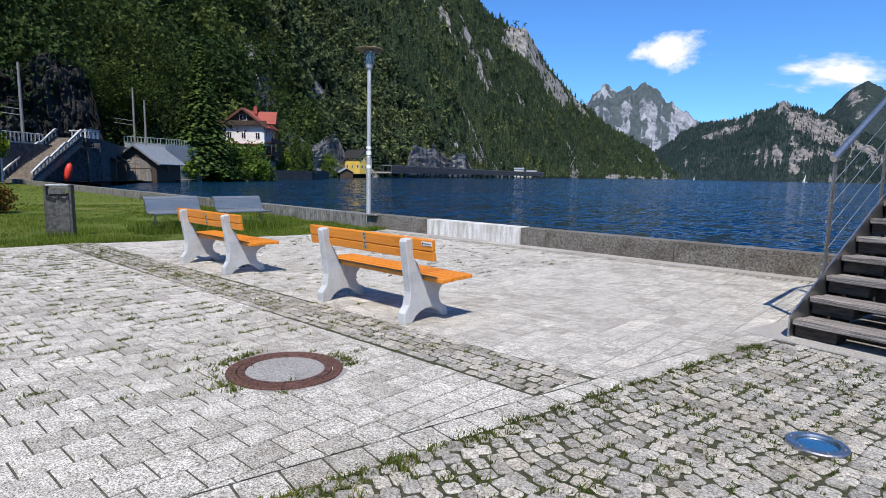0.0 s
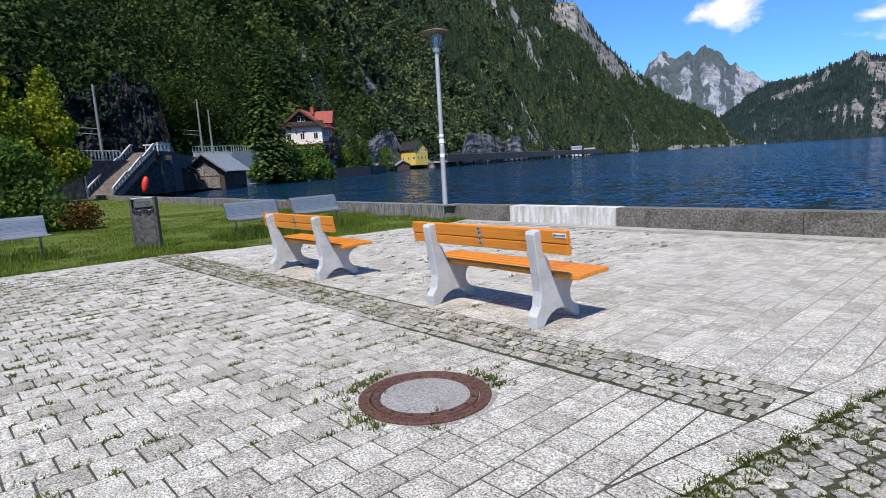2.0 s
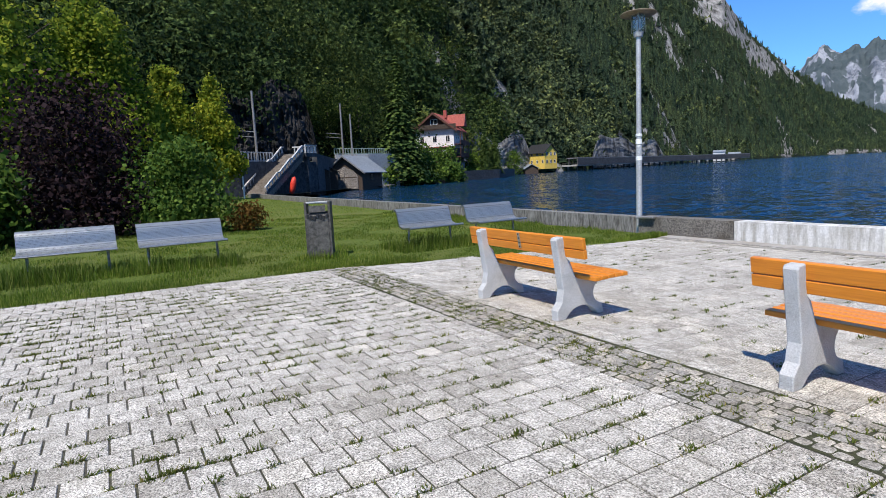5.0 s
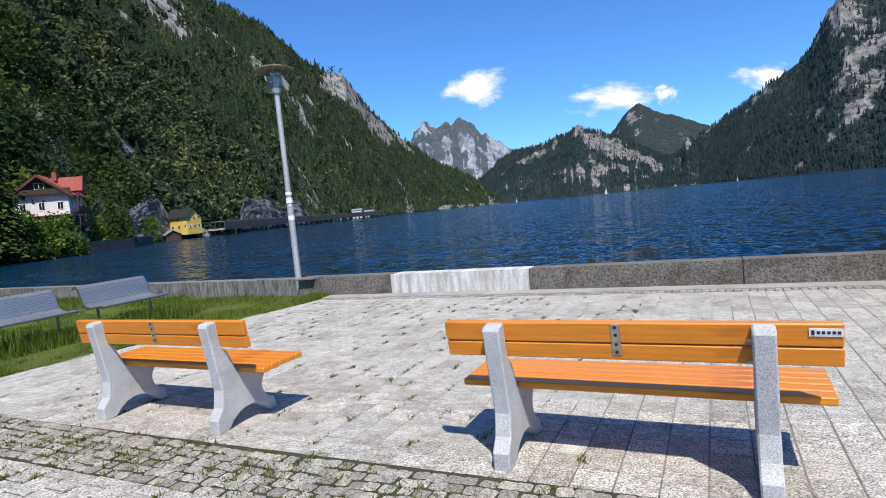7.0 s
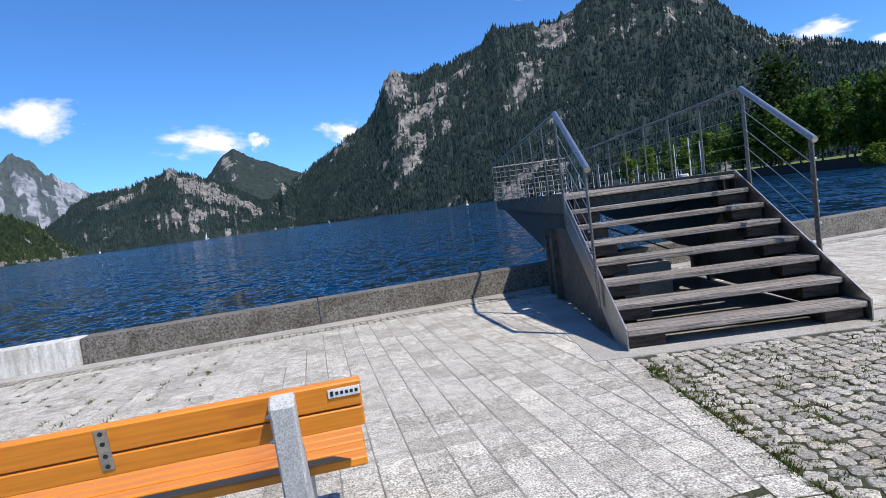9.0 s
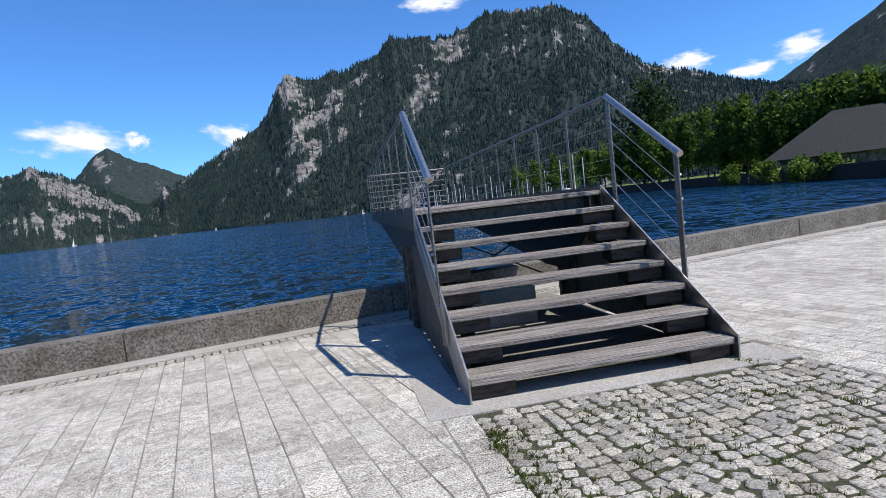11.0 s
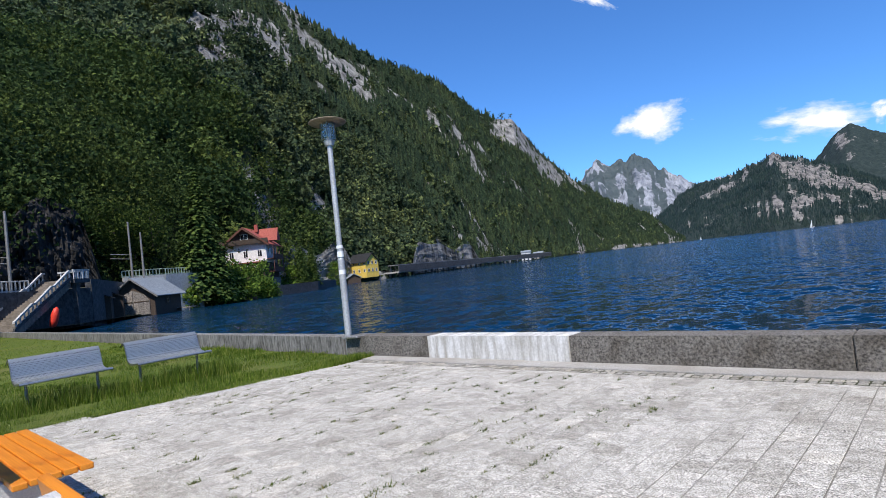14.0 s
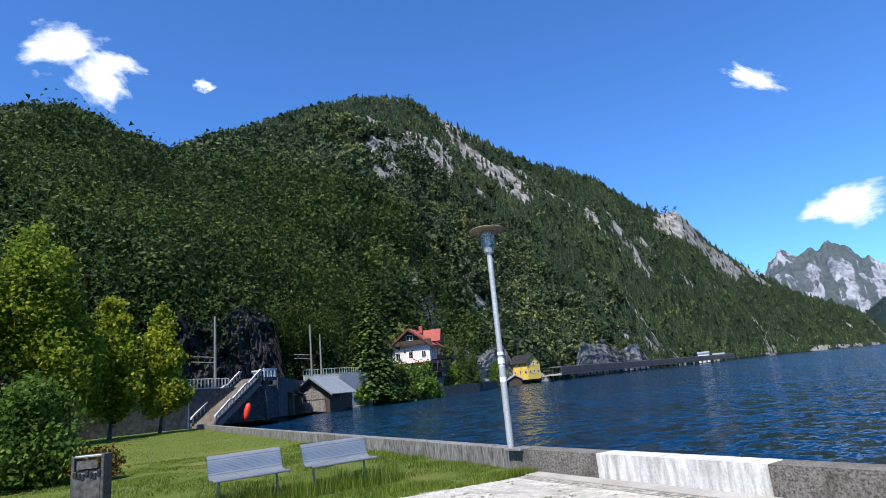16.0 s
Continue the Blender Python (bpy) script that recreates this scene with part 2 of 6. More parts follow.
def foliage(name, a, b_, c_, trans=0.35, rough=0.6, by_tree=False, fine=0.0):
    """Leaves: a shift of hue from leaf to leaf and, in a wood, from tree to tree; some light through them."""
    m, n, l, b = mat(name, rough + 0.15, 0.0, 0.1)
    ge = n.new("ShaderNodeNewGeometry")
    hue = ge.outputs["Random Per Island"]
    if by_tree:
        at = n.new("ShaderNodeAttribute")
        at.attribute_name = "tint"
        mv = n.new("ShaderNodeMix")
        mv.inputs[0].default_value = 0.22
        l.new(at.outputs["Fac"], mv.inputs[2])
        l.new(hue, mv.inputs[3])
        hue = mv.outputs[0]
    c = ramp(n, l, hue, [(0.0, a), (0.55, b_), (1.0, c_)])
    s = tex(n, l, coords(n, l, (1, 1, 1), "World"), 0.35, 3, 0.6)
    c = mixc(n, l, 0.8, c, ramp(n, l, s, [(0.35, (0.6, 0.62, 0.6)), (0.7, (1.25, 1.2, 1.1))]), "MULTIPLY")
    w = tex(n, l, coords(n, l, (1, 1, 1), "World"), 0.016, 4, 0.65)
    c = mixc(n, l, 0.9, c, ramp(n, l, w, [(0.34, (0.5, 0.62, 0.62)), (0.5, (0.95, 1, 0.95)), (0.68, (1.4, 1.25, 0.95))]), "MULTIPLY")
    # strong dark and bright mottling imitates shadow gaps and lit leaf clumps
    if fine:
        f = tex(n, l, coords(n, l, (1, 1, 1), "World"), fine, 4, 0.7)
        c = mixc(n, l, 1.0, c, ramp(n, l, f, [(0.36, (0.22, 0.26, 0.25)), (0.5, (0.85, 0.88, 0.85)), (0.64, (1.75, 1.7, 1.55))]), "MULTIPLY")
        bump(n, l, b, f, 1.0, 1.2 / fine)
    l.new(c, b.inputs["Base Color"])
    t = n.new("ShaderNodeBsdfTranslucent")
    l.new(c, t.inputs[0])
    mx = n.new("ShaderNodeMixShader")
    mx.inputs[0].default_value = trans
    l.new(b.outputs[0], mx.inputs[1])
    l.new(t.outputs[0], mx.inputs[2])
    l.new(mx.outputs[0], n["Material Output"].inputs[0])
    return m


M["leaf_lime"] = foliage("lime_leaves", (0.105, 0.17, 0.02), (0.26, 0.325, 0.038), (0.50, 0.48, 0.06), 0.55)
M["leaf_green"] = foliage("green_leaves", (0.05, 0.10, 0.02), (0.11, 0.185, 0.034), (0.20, 0.27, 0.05), 0.4)
M["leaf_dark"] = foliage("dark_leaves", (0.012, 0.028, 0.008), (0.028, 0.054, 0.013), (0.075, 0.11, 0.026), 0.25)
M["leaf_purple"] = foliage("purple_leaves", (0.012, 0.007, 0.009), (0.03, 0.015, 0.02), (0.06, 0.035, 0.04), 0.2)
M["leaf_orange"] = foliage("orange_leaves", (0.12, 0.06, 0.015), (0.22, 0.10, 0.025), (0.14, 0.13, 0.03), 0.3)
M["needles"] = foliage("spruce_needles", (0.022, 0.046, 0.015), (0.055, 0.095, 0.026), (0.105, 0.150, 0.040), 0.2)
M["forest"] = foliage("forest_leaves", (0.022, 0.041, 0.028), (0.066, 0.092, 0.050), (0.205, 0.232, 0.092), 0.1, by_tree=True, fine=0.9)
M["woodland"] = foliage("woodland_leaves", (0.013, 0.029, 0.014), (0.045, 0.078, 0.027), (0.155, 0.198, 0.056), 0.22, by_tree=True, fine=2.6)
# blue of the distant haze is mixed into these leaf colours
M["forest_far"] = foliage("haze_tinted_spruce", (0.020, 0.038, 0.042), (0.036, 0.060, 0.062), (0.062, 0.090, 0.082), 0.08, by_tree=True)
M["grass_blade"] = foliage("grass_blades", (0.06, 0.11, 0.014), (0.145, 0.215, 0.026), (0.32, 0.34, 0.09), 0.5)
M["weed"] = foliage("weeds", (0.05, 0.07, 0.015), (0.11, 0.145, 0.028), (0.23, 0.19, 0.06), 0.4)


def lawn_mat():
    m, n, l, b = mat("lawn", 0.95, 0.0, 0.2)
    co = coords(n, l, (1, 1, 1), "World")
    f = tex(n, l, co, 26, 5, 0.75)
    c = ramp(n, l, f, [(0.3, (0.042, 0.07, 0.011)), (0.55, (0.11, 0.15, 0.022)), (0.8, (0.23, 0.23, 0.055))])
    s = tex(n, l, co, 0.45, 5, 0.65)
    c = mixc(n, l, ramp(n, l, s, [(0.45, (0, 0, 0)), (0.7, (0.7, 0.7, 0.7))]), c, (0.17, 0.16, 0.05))
    l.new(c, b.inputs["Base Color"])
    bump(n, l, b, f, 0.9, 0.04)
    return m


M["lawn"] = lawn_mat()


def terrain_mat(name, floor_a, floor_b, rock_a, rock_b, scale, bump_d):
    m, n, l, b = mat(name, 0.95, 0.0, 0.15)
    co = coords(n, l, (1, 1, 1), "World")
    f = tex(n, l, co, scale, 8, 0.75)
    g = ramp(n, l, f, [(0.32, floor_a), (0.68, floor_b)])
    rf = tex(n, l, coords(n, l, (1, 1, 0.3), "World"), scale * 0.8, 9, 0.78)
    r = ramp(n, l, rf, [(0.40, rock_a), (0.60, rock_b)])
    at = n.new("ShaderNodeAttribute")
    at.attribute_name = "rock"
    e = n.new("ShaderNodeMath")
    e.operation = "MULTIPLY_ADD"
    e.inputs[1].default_value = 2.2
    l.new(rf, e.inputs[0])
    l.new(at.outputs["Fac"], e.inputs[2])
    hf = n.new("ShaderNodeMath")
    hf.operation = "MULTIPLY"
    hf.inputs[1].default_value = 0.4
    l.new(e.outputs[0], hf.inputs[0])
    k = ramp(n, l, hf.outputs[0], [(0.61, (0, 0, 0)), (0.70, (1, 1, 1))])
    l.new(mixc(n, l, k, g, r), b.inputs["Base Color"])
    bump(n, l, b, rf, 1.0, bump_d)
    return m


# near-black floor colour stands in for the shadow between trees
M["hill"] = terrain_mat("wooded_hillside", (0.008, 0.015, 0.006), (0.032, 0.042, 0.015), (0.075, 0.07, 0.064), (0.36, 0.345, 0.32), 0.12, 3.0)
# wet stone, darkened further for the shade of the overhanging face
M["wet_rock"] = terrain_mat("wet_shaded_rock", (0.02, 0.03, 0.012), (0.04, 0.055, 0.02), (0.012, 0.012, 0.012), (0.055, 0.052, 0.05), 0.3, 0.6)
# far slopes and rock: bluish distance haze put into the base colours
M["far_hill"] = terrain_mat("haze_tinted_mountain", (0.014, 0.024, 0.024), (0.042, 0.058, 0.052), (0.05, 0.052, 0.055), (0.30, 0.275, 0.25), 0.05, 8.0)
M["far_rock"] = terrain_mat("haze_tinted_limestone", (0.05, 0.07, 0.075), (0.10, 0.12, 0.125), (0.08, 0.095, 0.12), (0.36, 0.37, 0.40), 0.012, 20.0)


def water_mat():
    """Wind-ruffled water: wave slopes at three lengths lean the surface directly."""
    m, n, l, b = mat("lake_water", 0.10, 0.0, 0.36)
    b.inputs["IOR"].default_value = 1.33
    co = coords(n, l, (1, 1, 1), "World")
    big = tex(n, l, co, 0.02, 3, 0.5)
    l.new(ramp(n, l, big, [(0.3, (0.0009, 0.017, 0.044)), (0.7, (0.0014, 0.027, 0.072))]), b.inputs["Base Color"])
    total = None
    for scale, k, stretch in ((0.12, 0.35, (0.6, 1.1, 1)), (0.5, 0.7, (0.8, 0.8, 1)), (1.7, 1.7, (0.9, 0.65, 1)), (4.6, 1.2, (1, 0.8, 1))):
        t = n.new("ShaderNodeTexNoise")
        t.inputs["Scale"].default_value = scale
        t.inputs["Detail"].default_value = 3
        l.new(coords(n, l, stretch, "World"), t.inputs["Vector"])
        sb = n.new("ShaderNodeVectorMath")
        sb.operation = "SUBTRACT"
        sb.inputs[1].default_value = (0.5, 0.5, 0.5)
        l.new(t.outputs["Color"], sb.inputs[0])
        sc = n.new("ShaderNodeVectorMath")
        sc.operation = "MULTIPLY"
        sc.inputs[1].default_value = (k, k * 1.5, 0)
        l.new(sb.outputs[0], sc.inputs[0])
        if total is None:
            total = sc.outputs[0]
        else:
            ad = n.new("ShaderNodeVectorMath")
            l.new(total, ad.inputs[0])
            l.new(sc.outputs[0], ad.inputs[1])
            total = ad.outputs[0]
    up = n.new("ShaderNodeVectorMath")
    up.inputs[1].default_value = (0, 0, 1)
    l.new(total, up.inputs[0])
    nm = n.new("ShaderNodeVectorMath")
    nm.operation = "NORMALIZE"
    l.new(up.outputs[0], nm.inputs[0])
    l.new(nm.outputs[0], b.inputs["Normal"])
    return m


M["water"] = water_mat()


def cloud_mat():
    """A soft white cloud: noise thins it out towards the rim of its sheet."""
    m = bpy.data.materials.new("cloud")
    m.use_nodes = True
    n, l = m.node_tree.nodes, m.node_tree.links
    n.remove(n["Principled BSDF"])
    tc = n.new("ShaderNodeTexCoord")
    mp = n.new("ShaderNodeMapping")
    l.new(tc.outputs["Object"], mp.inputs[0])
    oi = n.new("ShaderNodeObjectInfo")
    sc = n.new("ShaderNodeVectorMath")
    sc.operation = "SCALE"
    sc.inputs[0].default_value = (37, 91, 53)
    l.new(oi.outputs["Random"], sc.inputs["Scale"])
    l.new(sc.outputs[0], mp.inputs["Location"])
    ns = n.new("ShaderNodeTexNoise")
    ns.inputs["Scale"].default_value = 2.6
    ns.inputs["Detail"].default_value = 9
    ns.inputs["Roughness"].default_value = 0.58
    l.new(mp.outputs[0], ns.inputs["Vector"])
    ln = n.new("ShaderNodeVectorMath")
    ln.operation = "LENGTH"
    l.new(tc.outputs["Object"], ln.inputs[0])
    fa = n.new("ShaderNodeMapRange")
    fa.inputs["From Min"].default_value, fa.inputs["From Max"].default_value = 0.1, 1.0
    fa.inputs["To Min"].default_value, fa.inputs["To Max"].default_value = 0.32, -0.45
    l.new(ln.outputs["Value"], fa.inputs[0])
    ad = n.new("ShaderNodeMath")
    l.new(ns.outputs[0], ad.inputs[0])
    l.new(fa.outputs[0], ad.inputs[1])
    al = ramp(n, l, ad.outputs[0], [(0.48, (0, 0, 0)), (0.78, (1, 1, 1))])
    # sunlit white and bluish rim are painted, and the sheet glows with them
    col = ramp(n, l, ad.outputs[0], [(0.52, (0.66, 0.76, 0.90)), (0.78, (0.98, 0.98, 0.98))])
    em = n.new("ShaderNodeEmission")
    em.inputs[1].default_value = 0.95
    l.new(col, em.inputs[0])
    tr = n.new("ShaderNodeBsdfTransparent")
    mx = n.new("ShaderNodeMixShader")
    l.new(al, mx.inputs[0])
    l.new(tr.outputs[0], mx.inputs[1])
    l.new(em.outputs[0], mx.inputs[2])
    l.new(mx.outputs[0], n["Material Output"].inputs[0])
    return m


M["cloud"] = cloud_mat()

# ---- building tools ----
def gz(y):
    """The plaza falls gently towards the lake."""
    return -0.0122 * (y - 7.0)


TILT = math.atan(0.0122)


def mesh_of(name, bm, material, smooth=False):
    me = bpy.data.meshes.new(name)
    bm.normal_update()
    bm.to_mesh(me)
    bm.free()
    for k in material if isinstance(material, (list, tuple)) else [material]:
        me.materials.append(k)
    if smooth:
        me.shade_smooth()
    return me


def part(name, bm, material, parent=None, label="", smooth=False, at=None):
    ob = new(name, mesh_of(name, bm, material, smooth))
    if at is not None:
        ob.matrix_basis = at
    ob.parent = parent
    return tagged(ob, label)


def thing(name, m, label, category, group="", kind=""):
    ob = new(name)
    ob.empty_display_size = 0.1
    ob.matrix_basis = m
    return tagged(ob, label, category, group, kind)


def box(bm, c, s, bevel=0.0, rot=None):
    r = bmesh.ops.create_cube(bm, size=1.0)
    m = Matrix.Translation(c) @ (rot or Matrix.Identity(4)) @ Matrix.Diagonal((*s, 1))
    bmesh.ops.transform(bm, matrix=m, verts=r["verts"])
    if bevel:
        es = list({e for v in r["verts"] for e in v.link_edges})
        bmesh.ops.bevel(bm, geom=es, offset=bevel, segments=1, affect="EDGES", profile=0.7)


def boxes(*items, bevel=0.0):
    bm = bmesh.new()
    for c, s in items:
        box(bm, c, s, bevel)
    return bm


def rod(bm, a, b, r, sides=10, r2=None, caps=True):
    a, b = Vector(a), Vector(b)
    d = b - a
    m = Matrix.Translation((a + b) / 2) @ d.to_track_quat("Z", "Y").to_matrix().to_4x4()
    bmesh.ops.create_cone(bm, cap_ends=caps, segments=sides, radius1=r, radius2=r if r2 is None else r2, depth=d.length, matrix=m)


def prism(bm, pts, axis, lo, hi, bevel=0.0):
    """A closed outline in the plane across axis, extruded from lo to hi. axis 'x': outline in (y, z); 'y': (x, z); 'z': (x, y)."""
    put = {"x": lambda p, q: (q, p[0], p[1]), "y": lambda p, q: (p[0], q, p[1]), "z": lambda p, q: (p[0], p[1], q)}[axis]
    lov = [bm.verts.new(put(p, lo)) for p in pts]
    hiv = [bm.verts.new(put(p, hi)) for p in pts]
    fs = [bm.faces.new(lov), bm.faces.new(hiv[::-1])]
    for i in range(len(pts)):
        j = (i + 1) % len(pts)
        fs.append(bm.faces.new((lov[j], lov[i], hiv[i], hiv[j])))
    bmesh.ops.recalc_face_normals(bm, faces=fs)
    if bevel:
        es = list({e for f in fs[:2] for e in f.edges})
        bmesh.ops.bevel(bm, geom=es, offset=bevel, segments=1, affect="EDGES", profile=0.7)


def lathe(bm, prof, sides=32):
    rings = []
    for r, z in prof:
        if r < 1e-6:
            rings.append([bm.verts.new((0, 0, z))])
        else:
            rings.append([bm.verts.new((r * math.cos(2 * math.pi * k / sides), r * math.sin(2 * math.pi * k / sides), z)) for k in range(sides)])
    for a, b in zip(rings, rings[1:]):
        for k in range(sides):
            j = (k + 1) % sides
            f = [a[k % len(a)], a[j % len(a)], b[j % len(b)], b[k % len(b)]]
            f = list(dict.fromkeys(f))
            if len(f) > 2:
                bm.faces.new(f)
    bmesh.ops.recalc_face_normals(bm, faces=bm.faces)


def mesh_np(name, verts, faces, material, smooth=False):
    """A mesh from arrays: verts (n, 3), faces (m, 3) or (m, 4)."""
    me = bpy.data.meshes.new(name)
    k = faces.shape[1]
    me.vertices.add(len(verts))
    me.vertices.foreach_set("co", np.asarray(verts, np.float32).ravel())
    me.loops.add(faces.size)
    me.loops.foreach_set("vertex_index", np.asarray(faces, np.int32).ravel())
    me.polygons.add(len(faces))
    me.polygons.foreach_set("loop_start", np.arange(0, faces.size, k, dtype=np.int32))
    me.update(calc_edges=True)
    me.materials.append(material)
    if smooth:
        me.shade_smooth()
    else:
        me.shade_flat()
    return me


rng = np.random.default_rng(7)


def hash_noise(x, y, seed):
    """Smooth value noise on a unit lattice."""
    xi, yi = np.floor(x).astype(np.int64), np.floor(y).astype(np.int64)
    fx, fy = x - xi, y - yi
    fx, fy = fx * fx * (3 - 2 * fx), fy * fy * (3 - 2 * fy)

    def h(a, b):
        v = (a * 374761393 + b * 668265263 + seed * 974634777) & 0x7FFFFFFF
        v = ((v ^ (v >> 13)) * 1274126177) & 0x7FFFFFFF
        return ((v ^ (v >> 16)) & 0xFFFF) / 65535.0
    a, b, c, d = h(xi, yi), h(xi + 1, yi), h(xi, yi + 1), h(xi + 1, yi + 1)
    return (a * (1 - fx) + b * fx) * (1 - fy) + (c * (1 - fx) + d * fx) * fy


def fbm(x, y, seed=1, octaves=6, ridged=False):
    out, amp, tot = 0.0, 1.0, 0.0
    for o in range(octaves):
        v = hash_noise(x * 2 ** o + 17.3 * o, y * 2 ** o - 9.1 * o, seed + o)
        v = 1 - np.abs(2 * v - 1) if ridged else v
        out, tot, amp = out + amp * v, tot + amp, amp * 0.52
    return out / tot

# ---- ground, water ----
WATER = -0.7


def sheet(name, pts, material, label, category):
    bm = bmesh.new()
    bm.faces.new([bm.verts.new(p) for p in pts])
    return tagged(part(name, bm, material), label, category, kind="structure")


def on(x, y, dz=0.0):
    return (x, y, gz(y) + dz)


sheet("water", [(-4900, 11.4, WATER), (4900, 11.4, WATER), (4900, 4900, WATER), (-4900, 4900, WATER)], M["water"],
      "deep blue lake water ruffled by wind", "lake")
sheet("ground", [(-4900, -4900, -0.12), (4900, -4900, -0.12), (4900, 11.5, -0.12), (-4900, 11.5, -0.12)], M["lawn"],
      "flat ground round the lakeside square", "ground")
sheet("paving_bed", [on(-13.6, -9, -0.0065), on(16, -9, -0.0065), on(16, 11.37, -0.0065), on(-13.6, 11.37, -0.0065)], M["joint"],
      "dark soil and moss in the paving joints", "paving bed")
for dz_, a_, b_, c_, d_ in ((-0.003, (-13.4, 4.19), (-3.0, 4.19), (-2.9, 4.79), (-13.4, 4.79)), (-0.0045, (-4.5, -2), (-1.7, -2), (0.0, 6.9), (-2.5, 6.9)), (-0.003, (-12.5, 10.81), (25, 10.81), (25, 11.03), (-12.5, 11.03))):
    sheet("sett_bed", [on(*p, dz_) for p in (a_, b_, c_, d_)], M["bed"], "mossy soil between the setts", "paving bed")
sheet("joint_fill", [on(-12.7, 4.8, -0.0022), on(-6.6, 4.8, -0.0022), on(-4.9, 10.81, -0.0022), on(-12.6, 10.81, -0.0022)], M["joint_lime"], "dark soil and moss in the paving joints", "paving bed")
sheet("joint_fill", [on(x, y, -0.0032) for x, y in ((-6.58, 4.8), (-3.1, 4.8), (-2.65, 7.0), (-2.6, 10.81), (-4.88, 10.81))], M["joint_sand"], "pale sand in the paving joints", "paving bed")
sheet("joint_fill", [on(x, y, -0.0032) for x, y in ((-0.28, 4.8), (14, 4.8), (14, 10.81), (-2.59, 10.81), (-2.59, 7.25), (0.15, 7.25))], M["joint_sand"], "pale sand in the paving joints", "paving bed")
LAWN = [(-13.35, -9), (-13.42, 4.5), (-13.1, 5.6), (-12.75, 7.5), (-12.45, 10.5), (-12.5, 11.37), (-13.3, 11.42), (-66, 14.1), (-66, -9)]
sheet("lawn", [on(x, y, -0.001) for x, y in LAWN], M["lawn"], "mown grass with dry yellowish patches", "lawn")


# ---- quay wall ----
def wall_run(name, x0, x1, y0, y1, h, th, material, label, parent=None, bev=0.012):
    """One block of a low wall between two plan points on its landward face."""
    a, b = Vector((x0, y0, 0)), Vector((x1, y1, 0))
    d = b - a
    bm = bmesh.new()
    prism(bm, [(0, -1.6), (0, h), (th, h), (th, -1.6)], "x", 0.004, d.length - 0.004, bev)
    m = Matrix.Translation((x0, y0, gz(y0))) @ Matrix.Rotation(math.atan2(d.y, d.x), 4, "Z")
    return part(name, bm, material, parent, label, at=m)


quay = tagged(new("wall_quay"), "low weathered concrete quay wall along the lake", "quay wall", kind="structure")
edges = [-13.2, -10.97, -8.23, -5.0, -1.55, 1.6, 4.1, 7.28, 10.4, 13.5, 17, 21, 26, 32, 40, 60, 90]
for a, b in zip(edges, edges[1:]):
    lime = abs(a + 10.97) < 0.01
    wall_run("block", a, b, 11.36, 11.36, 0.378, 0.38, M["white_block"] if lime else M["wall"],
             "whitewashed stretch with streaks of dirt" if lime else "", quay)
lawn_wall = tagged(new("wall_lawn"), "stained low concrete wall between lawn and lake", "garden wall", kind="structure")
for k in range(8):
    a, b = k / 8, (k + 1) / 8
    wall_run("block", -66 + 52.6 * a, -66 + 52.6 * b, 14.05 - 2.6 * a, 14.05 - 2.6 * b, 0.36, 0.34, M["lawnwall"], "", lawn_wall)
bm = bmesh.new()
prism(bm, [(11.03, gz(11.03) - 0.1), (11.03, gz(11.03) + 0.012), (11.358, gz(11.36) + 0.018), (11.358, gz(11.36) - 0.1)], "x", -12.45, 40)
tagged(part("kerb", bm, M["ledge"]), "pale concrete kerb at the foot of the wall", "kerb", kind="structure")

# ---- mountains ----
EYE0 = np.array([-4.1, 4.4, 1.5])


